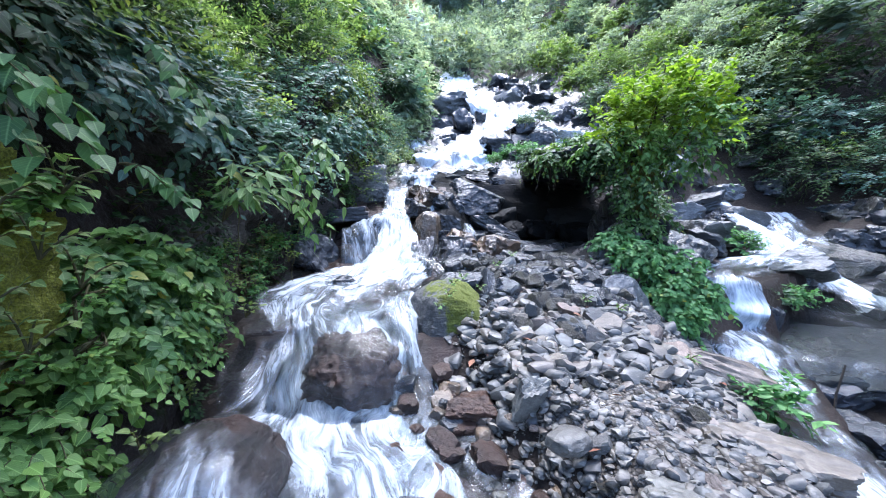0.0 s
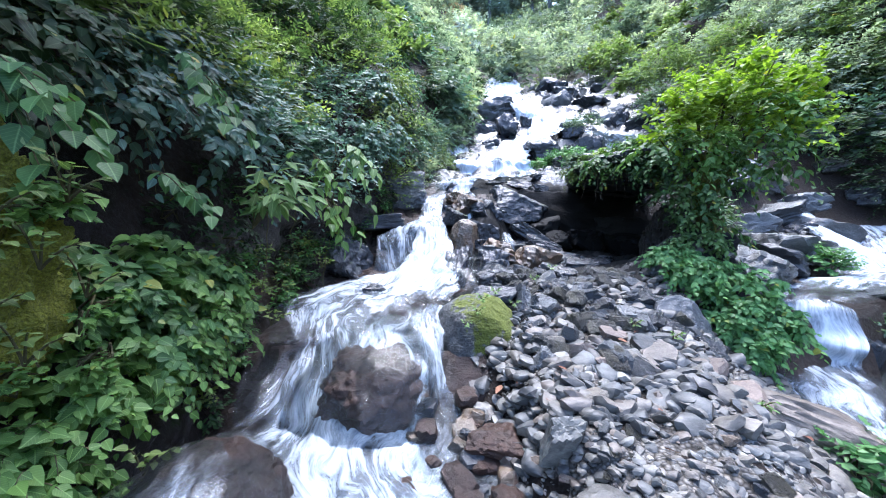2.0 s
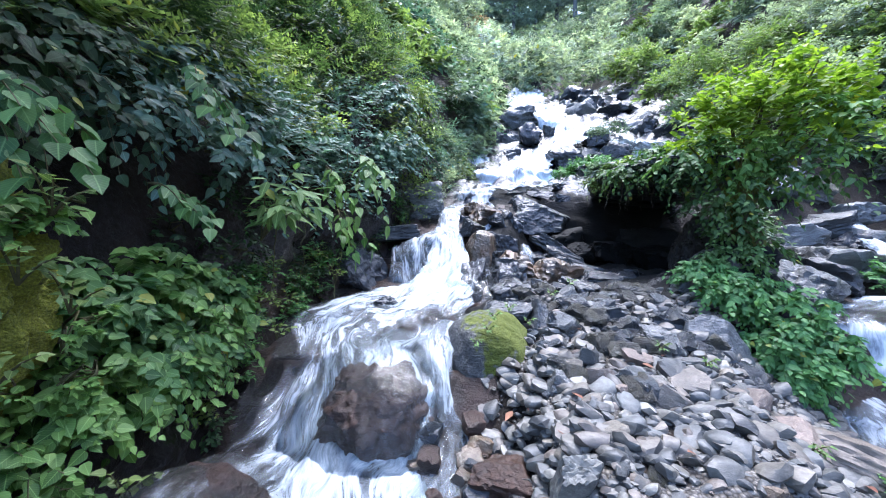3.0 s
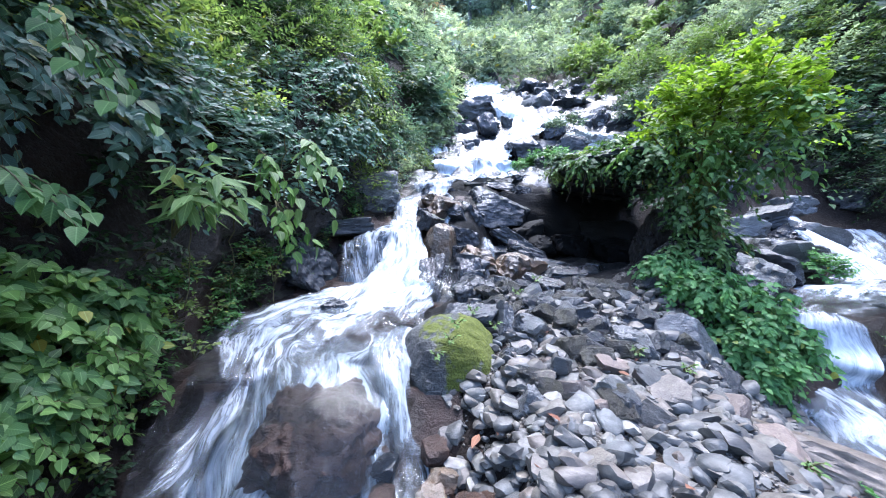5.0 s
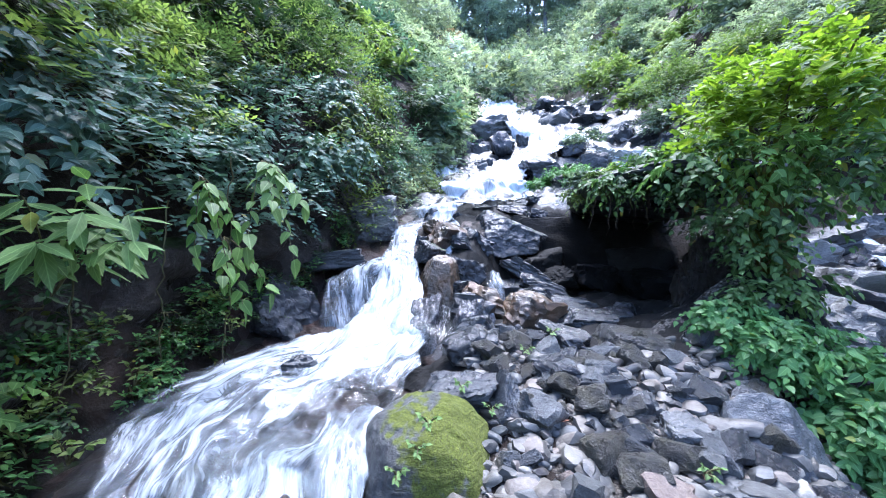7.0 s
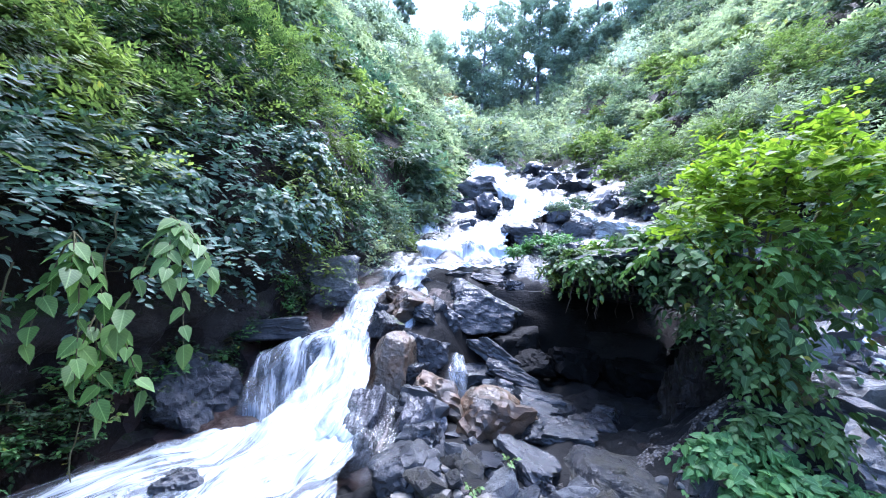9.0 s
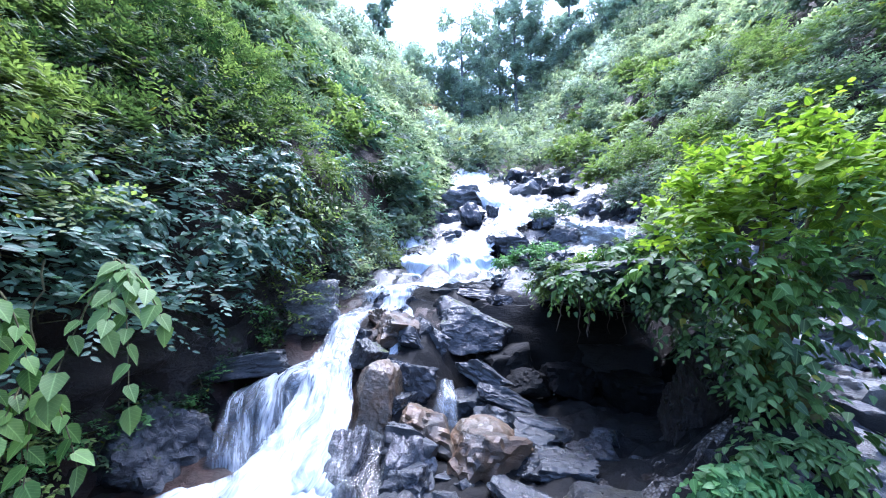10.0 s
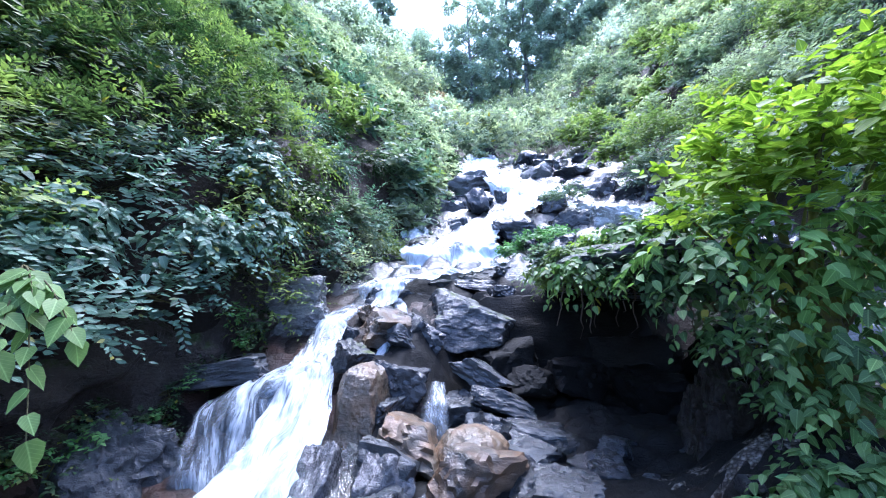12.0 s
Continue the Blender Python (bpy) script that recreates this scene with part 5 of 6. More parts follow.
# ---- things: open slope ----
for y in np.arange(11.5, 37, 1.75):
    for dr in np.arange(2.1, 20, 1.75):
        yy, dd = y + rng.uniform(-0.7, 0.7), dr + rng.uniform(-0.6, 0.7)
        x = float(right_edge(yy)) + dd
        z = float(ground(x, yy))
        mat = [HAZEPALESHRUB, SHRUB, HAZEPALESHRUB, LIME][int(rng.integers(4))]
        # highest shrubs all take the haze-paled leaf
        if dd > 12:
            mat = HAZEPALESHRUB
        rad = rng.uniform(0.75, 1.55)
        size = (0.8 * rad, 0.8 * rad, rad * rng.uniform(0.7, 1.1))
        if yy < 19 and dd < 9:
            lab = {SHRUB: "leafy green shrub on the open slope", LIME: "yellow-green shrub on the open slope", HAZEPALESHRUB: "light green shrub on the open slope, paled for haze"}[mat]
            bush("bush", lab, "bush", "shrubs of the open slope", [((x - 0.2, yy, z + 0.6 * rad), size)], mat, SIMPLE, 0.15, 0.5, int(70 + 65 * rad ** 2), 15, 0.75 * rad, int(rng.integers(1e6)), face=(-0.5, -0.6, 0.8), base=(x, yy, z), flat=0.7, dome=0.8, droop=0.4, up=0.5)
        else:
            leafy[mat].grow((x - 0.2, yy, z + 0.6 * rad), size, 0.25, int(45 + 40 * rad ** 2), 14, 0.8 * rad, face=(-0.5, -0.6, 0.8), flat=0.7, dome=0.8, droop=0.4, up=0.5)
count = 0
for y in np.arange(5.0, 15.5, 0.5):
    for x in np.arange(8.0, 19, 0.5):
        xx, yy = x + rng.uniform(-0.25, 0.25), y + rng.uniform(-0.25, 0.25)
        dd = xx - float(side_x(yy))
        z, zx, zy = (float(ground(xx + a, yy + b, False)) for a, b in ((0, 0), (0.3, 0), (0, 0.3)))
        area = math.sqrt(1 + ((zx - z) / 0.3) ** 2 + ((zy - z) / 0.3) ** 2)
        if dd < (1.9 if yy < 8 else 1.1) or (yy < 7 and dd < 5) or rng.random() > 0.26 * area:
            continue
        if z < 1.9 or 4.2 < z < 5.0 and rng.random() < 0.6:
            continue
        mat = (BLUE, FERN, DARKLEAF)[int(rng.choice(3, p=[0.4, 0.3, 0.3]))] if z < 4.2 else DARKLEAF if z < 5.2 else (FERN, SHRUB, LIME)[int(rng.integers(3))]
        if count < 70:
            lab = {DARKLEAF: "dark drooping shrub above the side stream", SHRUB: "green drooping shrub above the side stream", LIME: "yellow-green shrub above the side stream", BLUE: "blue-green drooping fern above the side stream", FERN: "olive drooping fern above the side stream"}[mat]
            bush("bush", lab, "bush", "shrubs over the side stream", [((xx - 0.35, yy - 0.3, z + 0.5), (0.85, 0.85, 0.75))], mat, MID, 0.12, 0.36, 80, 11, 0.55, int(rng.integers(1e6)), face=(-0.8, -0.6, 0.4), droop=0.6, base=(xx, yy, z), dome=0.9, neat=True)
        else:
            leafy[mat].grow((xx - 0.35, yy - 0.3, z + 0.5), (0.85, 0.85, 0.75), 0.11, 110, 11, 0.5, face=(-0.8, -0.6, 0.4), droop=0.6, dome=0.9, neat=True)
        count += 1
# low growth on the rock shelf and boulders
for k, (x, y, z, r) in enumerate([(3.3, 12.6, 5.2, 0.6), (2.1, 10.4, 3.55, 0.5), (2.6, 10.9, 3.7, 0.5), (1.8, 7.3, 2.72, 0.2), (2.3, 7.0, 2.72, 0.22), 
                                  (5.85, 7.0, 1.0, 0.36), (5.2, 5.8, 0.2, 0.4), (5.6, 5.75, 0.18, 0.36), (4.85, 5.7, 0.22, 0.3), (3.0, 13.2, 5.3, 0.5), (1.6, 10.6, 3.4, 0.3)]):
    bush("bush", "low leafy tuft growing on a boulder", "bush", "tufts on the boulders", [((x, y, z), (r, r, r * (0.9 if k == 5 else 0.5)))], IVY if k % 3 else SHRUB, LANCE, 0.085, 0.55, 95, 7, 0.16, 420 + k, face=(-0.1, -0.6, 0.8), dome=0.8)

for k, (x, y, z, r, mat) in enumerate([(1.75, 7.35, 2.55, 0.2, LIME), (2.25, 7.0, 2.78, 0.26, SUNLEAF), (2.0, 7.2, 2.7, 0.24, FERN), (2.55, 6.7, 2.85, 0.28, FERN), (2.9, 6.5, 2.9, 0.3, TREELEAF), (2.4, 6.35, 2.75, 0.24, TREELEAF), (1.9, 6.75, 2.6, 0.22, FERN), (2.9, 7.4, 2.95, 0.3, FERN), (3.4, 6.9, 2.9, 0.35, TREELEAF)]):
    bush("bush", "leafy tuft sprouting from the mossy overhang", "bush", "tufts on the overhang", [((x, y, z), (r, r, r * 0.6))], mat, LANCE, 0.1, 0.3 if k < 2 else 0.5, 44, 8, 0.22, 480 + k, face=(-0.4, -1, 0.3), droop=0.8, up=0.3)

# ---- things: far slope ----
for y in np.concatenate([np.arange(27, 60, 2.7), np.arange(60, 108, 4.5)]):
    for x in np.arange(-16, 26, 2.7):
        if y < 36 and x > 6:
            continue
        xx, yy = x * (1 + (y - 27) / 60) + rng.uniform(-1, 1), y + rng.uniform(-1, 1)
        z = float(ground(xx, yy))
        s, rad = 1.0 + (y - 27) / 60, rng.uniform(1.2, 2.6)
        leafy[(HAZEPALESHRUB, SHRUB, HAZEPALESHRUB, SHRUB, HAZY)[int(rng.integers(5))]].grow((xx, yy, z + 0.5 * rad * s), (rad * s, rad * s, rad * s), 0.3 * s, int(40 * rad ** 2), 8, 0.7 * s, face=(0, -0.8, 0.6), flat=0.4, dome=1.4, shell=(0.75, 1.0))
for m, lab in ((SHRUB, "green scrub covering the upper slopes"), (BLUE, "blue-green scrub on the upper slope"), (LIME, "yellow-green scrub on the upper slopes"), (FERN, "olive ferns on the upper slopes"), (DARKLEAF, "dark scrub above the side stream"), (HAZY, "scrub high on the far slope, tinted blue-green for haze"), (HAZEPALESHRUB, "light green scrub covering the upper slopes, paled for haze")):
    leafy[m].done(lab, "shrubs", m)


def tree(loc, height, spread, mat, seed, label, leaf=0.5, lean=(0, 0), clumps=11, trunk=0.3, twigs=90, first=0.35):
    rng = np.random.default_rng(seed)
    root = thing("tree", loc, label, "tree", "far trees")
    t = np.linspace(0, 1, 9)
    line = np.stack([lean[0] * height * t ** 1.4 + 0.15 * np.sin(5 * t + seed), lean[1] * height * t, height * t], -1) + [0, 0, -0.3]
    child("trunk", tubes("trunk", [line], [(trunk, trunk * 0.2)], HAZETRUNK, 9), root)
    P, A, N, L, limbs = [], [], [], [], []
    for k in range(clumps):
        h = first + (1 - first) * (k + 0.5) / clumps
        on = np.array([np.interp(h, t, line[:, j]) for j in range(3)])
        ang = k * 2.4 + rng.uniform(-0.4, 0.4)
        r = spread * (0.35 + 0.65 * np.sin(np.pi * min(1, 0.15 + 0.8 * (1 - h) / (1 - first) + 0.1))) * rng.uniform(0.55, 1.0)
        tip = on + [r * np.cos(ang), r * np.sin(ang), 0.25 * r]
        limbs.append(np.stack([on, on * 0.5 + tip * 0.5 + [0, 0, 0.1 * r], tip]))
        g = sprays(rng, tip, (spread * 0.5, spread * 0.5, spread * 0.42), twigs, 7, spread * 0.22, leaf)
        P.append(g[0]), A.append(g[1]), N.append(g[2]), L.append(g[3])
    for ln in limbs:
        child("limb", tubes("limb", [ln], [(trunk * 0.35, trunk * 0.1)], HAZEBARK, 6), root)
    L = np.concatenate(L)
    child("crown", leaf_mesh("crown", np.concatenate(P), np.concatenate(A), np.concatenate(N), L, L * 0.5, SIMPLE, mat), root, kind="stuff")
    return root


shade_top = Thicket(55)
for k, (x, y, top, sp, lean) in enumerate([(-18.5, 65, 72, 2.6, (0.1, 0)), (-10, 66, 54, 4.5, (0, 0)), (-5.5, 66, 51, 4, (0, 0)), (-0.5, 64, 64, 4.5, (0, 0)), (3.5, 67, 60, 4.5, (0, 0)),
                                           (7.5, 70, 76, 4, (0, 0)), (10.5, 68, 78, 4, (0, 0)), (13, 66, 70, 4, (0.02, 0)), (16.5, 66, 62, 4.5, (0, 0)), (21, 65, 76, 2.2, (0, 0)), (20, 64, 57, 4, (0, 0)), (26, 62, 60, 4.5, (0, 0)),
                                           (30, 60, 68, 4, (0.03, 0)), (35, 58, 66, 5, (0, 0)), (-14, 74, 50, 4.5, (0, 0)), (1, 78, 58, 5, (0, 0))]):
    zg = float(ground(x, y))
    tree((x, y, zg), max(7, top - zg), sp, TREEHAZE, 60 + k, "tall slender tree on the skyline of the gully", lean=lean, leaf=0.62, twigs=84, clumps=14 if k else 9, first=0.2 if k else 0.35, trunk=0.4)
# branches added out of view, above the near bank, to keep light off it
for y in np.arange(-2.6, 4.6, 0.7):
    for x in np.arange(-4.2, -0.9, 0.6):
        shade_top.grow((x + rng.uniform(-0.2, 0.2), y + rng.uniform(-0.2, 0.2), 5.0 + 0.3 * (-x) + rng.uniform(-0.3, 0.5)), (0.6, 0.6, 0.4), 0.14, 46, 8, 0.4)
shade_top.done("unseen leafy branches added overhead to shade the bank", "branches", DARKLEAF, name="overhanging_branches")
pink = Thicket(91)
for k in range(7):
    x, y = -4.6 + 1.3 * (k % 3), 43 + 2.2 * (k // 3)
    pink.grow((x, y, float(ground(x, y)) + 1.6), (1.3, 1.3, 1.3), 0.3, 90, 7, 0.6, dome=1.0)
pink.done("faded pinkish bloom on a distant shrub", "shrub", DRYFLOWER, name="blooming_shrub")

# ---- things: the leaning tree and creeper ----
root = thing("tree", (3.25, 5.75, 1.0), "leaning mossy tree with top leaves brightened yellow-green as if sunlit", "tree")
t = np.linspace(0, 1, 10)[:, None]
trunk = np.array([0.12, 0, -0.1]) * (1 - t) + np.array([-0.15, -0.1, 1.25]) * t + 0.06 * np.sin(7 * t) * [1, 0.5, 0]
child("trunk", tubes("trunk", [trunk], [(0.2, 0.11)], MOSSBARK, 14), root)
rg = np.random.default_rng(77)
# crown lit by colour: sunlit leaf on top, darker leaf in the lower clumps
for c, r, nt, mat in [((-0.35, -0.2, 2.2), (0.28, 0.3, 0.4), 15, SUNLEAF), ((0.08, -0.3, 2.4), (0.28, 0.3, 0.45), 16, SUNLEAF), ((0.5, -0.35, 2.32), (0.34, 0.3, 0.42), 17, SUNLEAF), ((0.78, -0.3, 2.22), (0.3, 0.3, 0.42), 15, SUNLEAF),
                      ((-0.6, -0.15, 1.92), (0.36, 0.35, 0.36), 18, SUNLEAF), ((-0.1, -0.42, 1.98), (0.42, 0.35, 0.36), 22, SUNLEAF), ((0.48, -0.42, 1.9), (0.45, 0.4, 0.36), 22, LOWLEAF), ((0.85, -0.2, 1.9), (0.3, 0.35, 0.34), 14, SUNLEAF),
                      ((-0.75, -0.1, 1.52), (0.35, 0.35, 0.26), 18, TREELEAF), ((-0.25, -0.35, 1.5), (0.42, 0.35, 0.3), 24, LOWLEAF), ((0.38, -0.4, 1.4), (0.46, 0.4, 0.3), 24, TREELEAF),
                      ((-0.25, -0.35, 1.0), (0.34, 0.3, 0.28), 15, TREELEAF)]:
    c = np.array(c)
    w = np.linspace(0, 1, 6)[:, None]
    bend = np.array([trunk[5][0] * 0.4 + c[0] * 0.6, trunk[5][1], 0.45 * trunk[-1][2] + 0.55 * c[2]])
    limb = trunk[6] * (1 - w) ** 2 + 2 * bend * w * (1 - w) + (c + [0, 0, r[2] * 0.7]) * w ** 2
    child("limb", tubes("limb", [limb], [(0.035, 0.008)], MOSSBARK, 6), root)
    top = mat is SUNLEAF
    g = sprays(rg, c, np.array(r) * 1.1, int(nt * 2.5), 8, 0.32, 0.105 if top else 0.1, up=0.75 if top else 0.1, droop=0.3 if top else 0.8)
    one = single_leaf(HEART, 0.64, mat)
    pick = rg.permutation(len(g[0]))
    for k in pick[:24]:
        place_leaf(one, root, (0, 0, 0), g[0][k], g[1][k], g[2][k], g[3][k])
    rest = pick[24:]
    child("crown", leaf_mesh("crown", g[0][rest], g[1][rest], g[2][rest], g[3][rest], g[3][rest] * 0.64, HEART, mat), root, kind="stuff")

for k, (x, y, z, rx, rz) in enumerate([(2.7, 5.0, 0.85, 0.45, 0.35), (3.1, 4.9, 0.65, 0.5, 0.4), (2.9, 4.65, 0.35, 0.4, 0.35), (3.3, 4.7, 0.3, 0.35, 0.35), (2.45, 5.2, 1.0, 0.3, 0.3), (2.95, 4.45, 0.15, 0.3, 0.25)]):
    bush("creeper", "bright green leafy creeper draped over the rock", "creeper", "creeper mound", [((x, y, z), (rx, rx, rz))], IVY, HEART, 0.085, 0.68, 150, 7, 0.16, 300 + k, face=(0.1, -1, 0.4), droop=0.9, flat=0.5, lay=0.7, singles=50)
for k, (x, y, z) in enumerate([(1.85, 6.35, 2.5), (2.05, 6.25, 2.5), (2.25, 6.15, 2.5), (2.45, 6.05, 2.45), (2.65, 5.9, 2.3), (2.75, 5.7, 1.95), (2.95, 5.5, 1.65), (3.05, 5.3, 1.35), (2.8, 5.3, 1.3)]):
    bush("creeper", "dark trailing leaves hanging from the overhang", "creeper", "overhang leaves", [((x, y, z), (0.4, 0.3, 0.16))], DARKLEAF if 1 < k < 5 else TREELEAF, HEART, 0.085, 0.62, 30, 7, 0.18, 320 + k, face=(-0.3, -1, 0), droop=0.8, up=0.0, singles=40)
for k, (x, y, z, r) in enumerate([(4.2, 7.7, 1.7, 0.5), (4.6, 8.5, 2.1, 0.6), (3.9, 8.2, 2.4, 0.5), (4.1, 7.2, 1.3, 0.4)]):
    bush("bush", "dark shrub behind the leaning tree", "bush", "shrubs behind the leaning tree", [((x, y, z), (r, r, r * 0.8))], DARKLEAF if k % 2 else SHRUB, MID, 0.16, 0.5, 60, 8, 0.35, 460 + k, face=(-0.2, -1, 0.4), droop=0.6, base=(x, y, z - r))
bush("herb", "low leafy plant beside the side stream", "herb", "", [((2.75, 3.0, -0.25), (0.35, 0.3, 0.18))], IVY, LANCE, 0.09, 0.5, 70, 7, 0.16, 340)


def sprig_plant(name, label, base, tips, mat, template, aspect, leaf, per, seed, group="", droop=0.35, spread=1.0):
    """A plant of arching stems, each leaf a piece of its own."""
    rg = np.random.default_rng(seed)
    root = thing(name, base, label, "plant", group)
    me = single_leaf(template, aspect, mat)
    b0 = np.array(base)
    for tip in tips:
        e = np.array(tip)
        t = np.linspace(0, 1, 7)[:, None]
        line = b0 * (1 - t) + e * t + [0, 0, 1] * (4 * t * (1 - t) * 0.12 * np.linalg.norm(e - b0))
        child("stem", tubes("stem", [line - b0], [(0.007, 0.003)], STEM, 5), root)
        ax = unit(line[-1] - line[-3])
        for k in range(per):
            f = 0.35 + 0.65 * k / max(1, per - 1)
            at = np.array([np.interp(f, t[:, 0], line[:, c]) for c in range(3)])
            ang = k * 2.4 + rg.uniform(-0.3, 0.3)
            sd = unit(np.cross(ax, [0, 0, 1.0]) + 1e-6)
            outw = sd * np.cos(ang) + np.cross(sd, ax) * np.sin(ang) * 0.6
            al = outw * spread + ax * (0.5 + 0.6 * f) + [0, 0, -droop] + 0.15 * rg.normal(size=3)
            place_leaf(me, root, base, at, al, np.array([0.25, -0.35, 0.9]) + 0.2 * rg.normal(size=3), leaf * rg.uniform(0.7, 1.15))
    return root


sprig_plant("herb", "pale green long-leaved herb leaning from the bank", (-2.2, 3.65, 1.25), [(-1.7, 3.42, 1.9), (-1.55, 3.3, 1.72), (-1.5, 3.5, 1.58), (-1.85, 3.25, 1.78), (-1.68, 3.2, 1.55), (-1.62, 3.6, 1.75)], HERB, LANCE, 0.3, 0.25, 12, 341, droop=0.9)
for k, (b, ends) in enumerate([((-1.75, 4.95, 2.45), [(-1.3, 4.8, 1.5), (-1.45, 4.7, 1.95), (-1.62, 4.6, 1.6), (-1.3, 4.95, 2.0), (-1.5, 4.85, 2.25)]),
                               ((-2.0, 4.5, 2.2), [(-1.75, 4.35, 1.9), (-1.6, 4.4, 1.3), (-1.8, 4.25, 1.5), (-1.65, 4.5, 1.75)]),
                               ((-1.95, 4.75, 1.7), [(-1.45, 4.7, 1.2), (-1.62, 4.6, 1.05), (-1.75, 4.5, 1.3)])]):
    sprig_plant("climber", "pale broad-leaved climber hanging from the bank", b, ends, HERB if k == 0 else LOWLEAF, HEART, 0.66, 0.17 if k == 0 else 0.15, 8, 342 + 10 * k, "climbers of the bank", droop=0.8, spread=1.3)
for k, (b, ends, leaf, mat) in enumerate([((-2.15, 1.6, 1.95), [(-1.7, 1.55, 1.72), (-1.74, 1.7, 1.62), (-1.68, 1.8, 1.5), (-1.8, 1.62, 1.45), (-1.75, 1.85, 1.68)], 0.13, BROAD), ((-2.1, 1.65, 1.25), [(-1.72, 1.6, 1.36), (-1.7, 1.72, 1.26), (-1.74, 1.82, 1.33), (-1.8, 1.55, 1.22)], 0.1, LOWLEAF),
                                     ((-2.2, 2.5, 1.6), [(-1.8, 2.4, 1.42), (-1.75, 2.55, 1.3), (-1.85, 2.7, 1.38)], 0.12, BROAD), ((-2.3, 2.9, 2.55), [(-1.85, 2.6, 2.15), (-1.8, 2.75, 2.0), (-1.85, 2.9, 2.1), (-1.75, 3.0, 1.95), (-1.8, 2.45, 2.25)], 0.13, BROAD)]):
    sprig_plant("broadleaf", "broad-leaved branch reaching out from the bank", b, ends, mat, HEART, 0.76, leaf, 9, 400 + k, "branches of the bank", droop=0.7, spread=1.1)
sprig_plant("herb", "small leafy herb at the foot of the bank", (-2.25, 7.05, 1.1), [(-2.1, 6.9, 1.35), (-2.25, 6.85, 1.3), (-2.0, 7.0, 1.25)], IVY, LANCE, 0.45, 0.12, 7, 343)
for k, (x, y, z) in enumerate([(-1.78, 1.45, 1.2), (-1.76, 1.6, 1.0), (-1.76, 1.4, 0.8), (-1.76, 1.7, 1.3), (-1.76, 1.55, 0.6), (-1.78, 1.8, 0.85), (-1.76, 1.35, 1.0), (-1.62, 1.95, -0.1), (-1.95, 3.6, 0.3), (-2.3, 4.3, 0.5), (-1.9, 2.8, 0.1), (-2.2, 5.2, 0.75)]):
    sprig_plant("seedling", "small bright green seedling at the water's edge", (x, y, z), [(x + 0.1, y - 0.06, z + 0.16), (x + 0.02, y - 0.1, z + 0.2), (x + 0.14, y + 0.05, z + 0.12)], LIME, HEART, 0.7, 0.06, 6, 350 + k, "seedlings")
for k, (x, y, z) in enumerate([(0.08, 3.62, 0.52), (-0.02, 3.6, 0.4), (0.12, 3.7, 0.62), (0.25, 4.3, 0.62), (0.75, 5.0, 0.72), (1.0, 5.2, 0.85), (1.5, 3.75, 0.45), (1.75, 3.55, 0.4), (0.45, 4.25, 0.5), (2.0, 2.9, 0.12)]):
    sprig_plant("seedling", "tiny pale green seedling growing between stones", (x, y, z), [(x + 0.05, y - 0.05, z + 0.06), (x - 0.04, y - 0.06, z + 0.07), (x + 0.01, y - 0.08, z + 0.02)], HERB, HEART, 0.75, 0.035, 5, 370 + k, "seedlings")
for k, line in enumerate([[(-1.72, 4.5, 2.35), (-1.78, 4.6, 1.8), (-1.86, 4.72, 1.3), (-1.95, 4.82, 0.9), (-2.04, 4.9, 0.5)], [(-2.08, 4.28, 1.95), (-2.12, 4.32, 1.5), (-2.2, 4.4, 1.0), (-2.25, 4.48, 0.66)], [(-2.0, 3.6, 1.5), (-2.02, 3.62, 1.1), (-2.05, 3.65, 0.7)]]):
    q = spline([(*p, 0) for p in line], 0.08)[:, :3]
    tagged(new("vine", tubes("vine", [q + 0.012 * np.random.default_rng(k).normal(size=q.shape)], [(0.006, 0.004)], STEM, 6)), "thin woody vine hanging down the bank", "vine", "hanging vines")
tagged(new("stick", tubes("stick", [[(3.98, 3.6, -0.75), (4.0, 3.6, -0.45), (4.06, 3.58, -0.15)]], [(0.014, 0.009)], BARK, 6)), "thin reddish dead stick standing in the side stream", "stick")

# ---- gravel bar ----
rng = np.random.default_rng(9)
bar = thing("gravel_bar", (1.0, 2.5, 0.0), "bar of loose grey cobbles and pebbles between two streams", "gravel", kind="structure")
bx, by = np.meshgrid(np.linspace(0, 1, 60), np.linspace(-1.5, 6.0, 160))
fx = right_edge(by) + 0.12 + bx * (side_x(by) - right_edge(by) - 0.5)
fp = np.stack([fx, by, 0 * fx], -1).reshape(-1, 3)
fz = ground(fx, by) + 0.012 - 0.04 * (np.abs(bx - 0.5) * 2) ** 6 + 0.015 * fbm(fp * 6, 3, 51).reshape(fx.shape)
child("gravel_bed", mesh_np("gravel_bed", np.stack([fx - 1.0, by - 2.5, fz], -1).reshape(-1, 3), grid_faces(*fx.shape), GRAVEL), bar)
shapes = []
for k in range(12):
    shapes.append(stone_mesh("stone", *rock_points(500 + k, (1, 0.7, 0.46), 3, 7, 0.78, 0.08), (COBBLE, GREY, WARM, DARKGREY, COBBLE, RUST)[k % 6], 26))
wetted = [stone_mesh("stone", *rock_points(520 + k, (1, 0.72, 0.48), 3, 7, 0.85, 0.08), (WET, DARKGREY, GREY)[k % 3], 26) for k in range(9)]
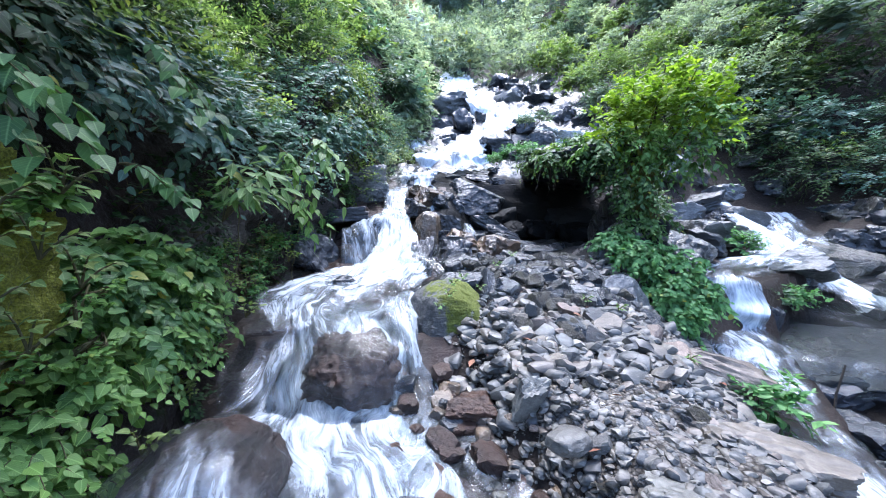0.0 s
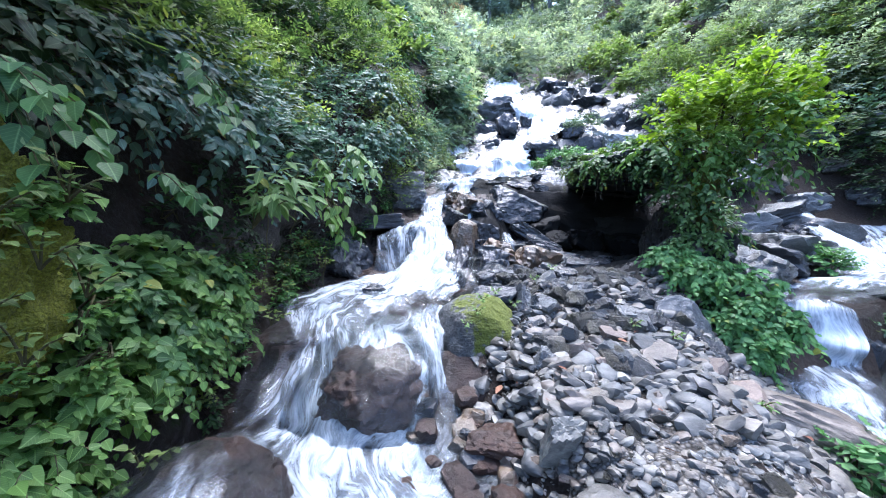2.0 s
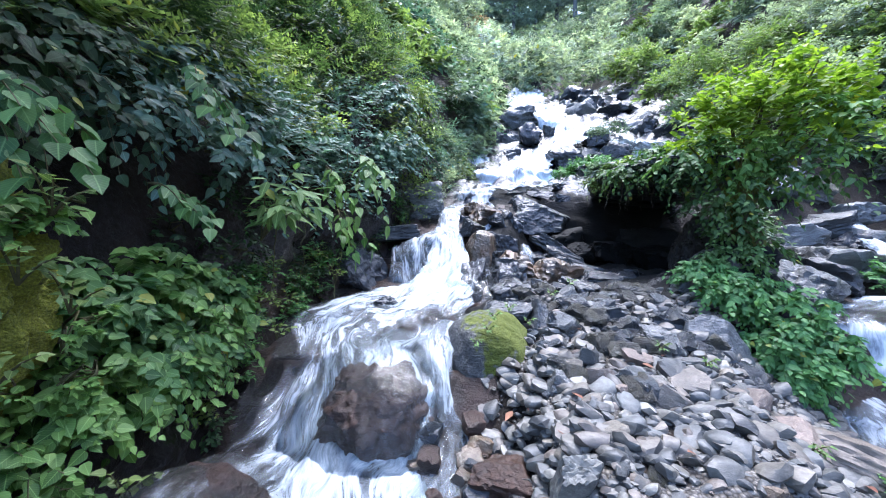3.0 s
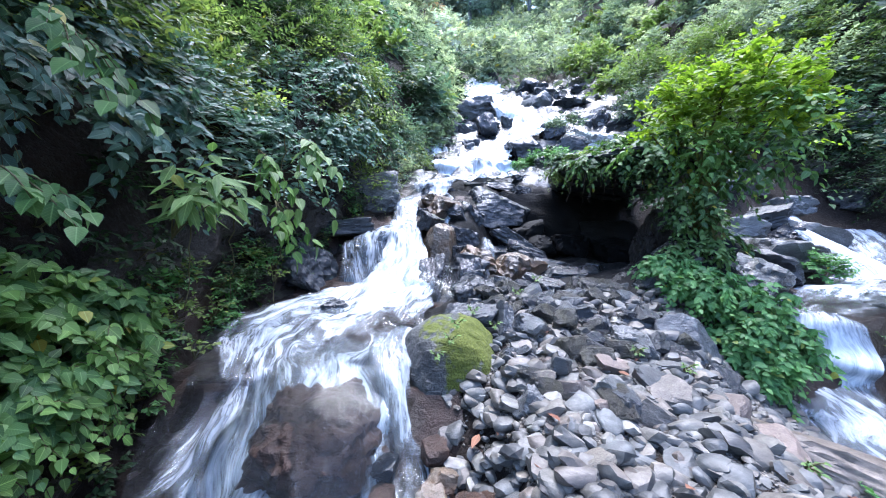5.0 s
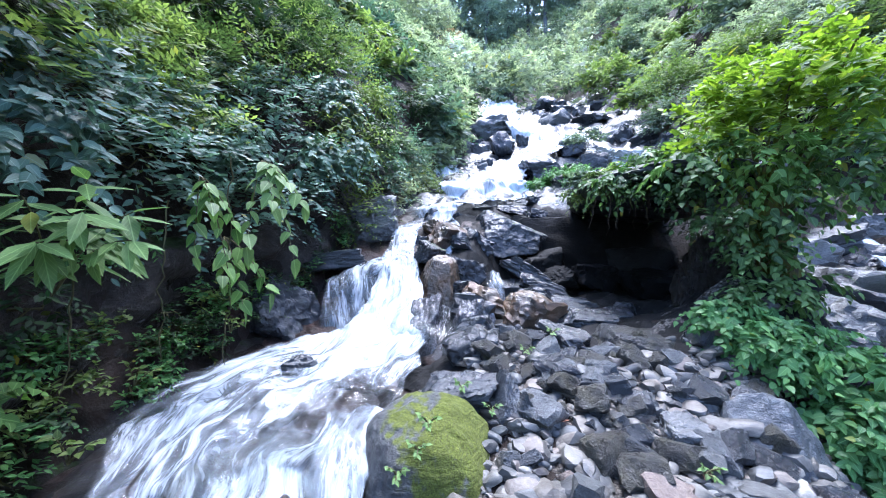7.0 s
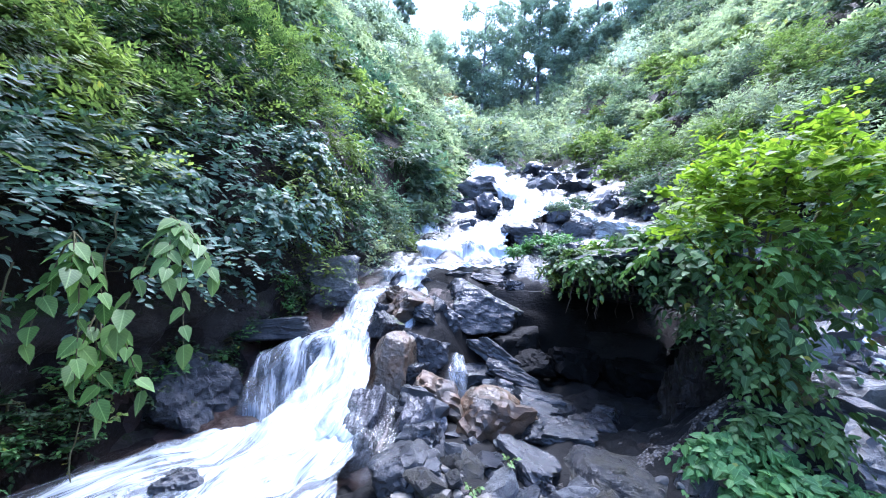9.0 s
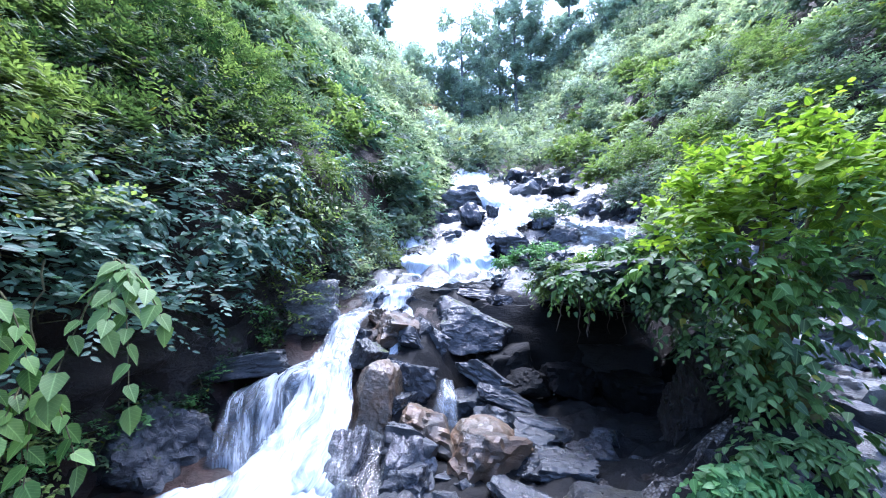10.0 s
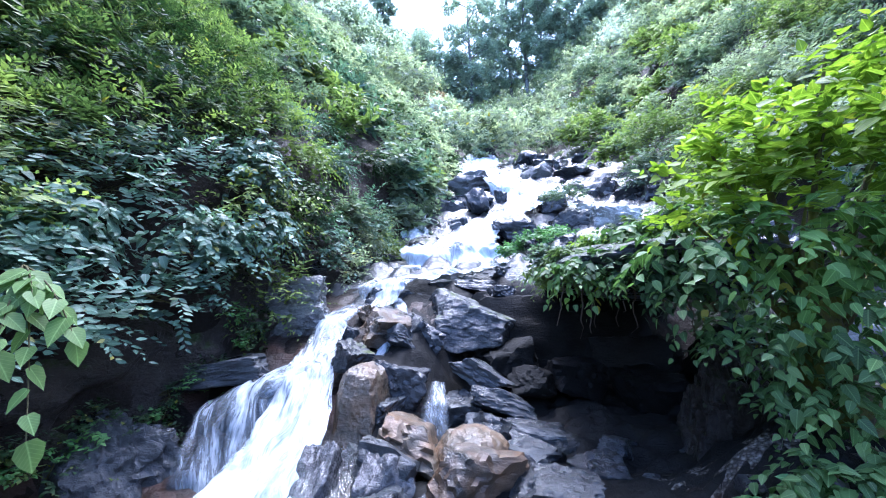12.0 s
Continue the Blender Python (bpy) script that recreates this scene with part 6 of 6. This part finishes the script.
for k in range(210):
    y = rng.uniform(1.3, 5.2)
    x = rng.uniform(float(right_edge(y)) + (0.02 if y < 3.4 else 0.25), float(side_x(y)) - 0.75 - 0.12 * y)
    s = rng.choice([0.07, 0.1, 0.14, 0.2, 0.28], p=[0.3, 0.3, 0.22, 0.12, 0.06]) * rng.uniform(0.8, 1.2) * (0.8 if y < 3.2 else 1.3)
    ob = new("stone", shapes[int(rng.integers(12))])
    ob.parent = bar
    z = float(ground(x, y)) + 0.12 * s
    ob.matrix_local = Matrix.Translation((x - 1.0, y - 2.5, z)) @ pose(0, 0, 0, rng.uniform(-25, 25), rng.uniform(-25, 25), rng.uniform(0, 360)) @ Matrix.Diagonal((s, s, s, 1))
for k in range(90):
    y = rng.uniform(3.1, 5.5)
    x = rng.uniform(float(right_edge(y)) + 0.45, 2.0 + 0.1 * y)
    s = rng.uniform(0.14, 0.36)
    ob = new("stone", wetted[int(rng.integers(9))] if y > 3.7 else shapes[int(rng.integers(12))])
    ob.parent = bar
    ob.matrix_local = Matrix.Translation((x - 1.0, y - 2.5, float(ground(x, y)) + 0.17 * s)) @ pose(0, 0, 0, rng.uniform(-35, 35), rng.uniform(-35, 35), rng.uniform(0, 360)) @ Matrix.Diagonal((s, s, s * rng.uniform(0.9, 1.7), 1))
dead = single_leaf(LANCE, 0.4, DEAD)
for k, (x, y) in enumerate([(0.84, 2.05), (0.8, 2.12), (0.9, 2.0), (0.62, 2.75), (0.7, 2.8), (0.75, 3.0), (0.3, 3.3), (0.42, 3.25), (1.1, 2.3), (1.25, 2.6), (1.4, 3.6), (1.62, 3.95), (0.95, 4.2), (1.3, 4.0), (1.15, 5.6), (1.3, 5.5), (2.3, 3.1), (2.45, 3.15)]):
    lf = new("dead_leaf", dead)
    sc = rng.uniform(0.08, 0.15)
    lf.matrix_world = pose(x, y, float(ground(x, y)) + 0.07, rng.uniform(-30, 30), rng.uniform(-30, 30), rng.uniform(0, 360)) @ Matrix.Scale(sc, 4)
    tagged(lf, "curled rust-red dead leaf on the gravel", "leaf", "dead leaves")
V, F, n0 = [], [], 0
small = [rock_points(600 + k, (1, 0.72, 0.45), 1, 8, 0.8, 0.03) for k in range(8)]
for k in range(7500):
    y = 0.6 + 4.6 * rng.random() ** 1.6
    x = rng.uniform(float(right_edge(y)) - 0.12, float(side_x(y)) - 0.35)
    s = 0.018 + 0.05 * rng.random() ** 2.5
    v, f = small[k % 8]
    m = np.array(Euler((rng.uniform(-0.5, 0.5), rng.uniform(-0.5, 0.5), rng.uniform(0, 6.3))).to_matrix())
    V.append((v * s) @ m.T + [x, y, 0])
    F.append(f + n0)
    n0 += len(v)
V, F = np.vstack(V), np.vstack(F)
cen = V.reshape(-1, len(small[0][0]), 3).mean(1)
V[:, 2] += np.repeat(ground(cen[:, 0], cen[:, 1]), len(small[0][0])) + 0.008
V2, F2, n0 = [], [], 0
mid = [rock_points(700 + k, (1, 0.74, 0.48), 2, 8, 0.68, 0.06) for k in range(10)]
for k in range(3300):
    y = 0.8 + 4.5 * rng.random() ** 1.2
    x = rng.uniform(float(right_edge(y)) - 0.08, float(side_x(y)) - 0.45)
    s = rng.uniform(0.05, 0.11) if y < 2.5 else rng.uniform(0.06, 0.12) + 0.13 * rng.random() ** 3
    v, f = mid[k % 10]
    m = np.array(Euler((rng.uniform(-0.6, 0.6), rng.uniform(-0.6, 0.6), rng.uniform(0, 6.3))).to_matrix())
    V2.append((v * s) @ m.T + [x - 1.0, y - 2.5, float(ground(x, y)) + 0.15 * s])
    F2.append(f + n0)
    n0 += len(v)
child("small_stones", stone_mesh("small_stones", np.vstack(V2), np.vstack(F2), PEBBLE, 36), bar, kind="stuff")
child("pebbles", stone_mesh("pebbles", V - [1.0, 2.5, 0], F, PEBBLE, 60), bar, kind="stuff")
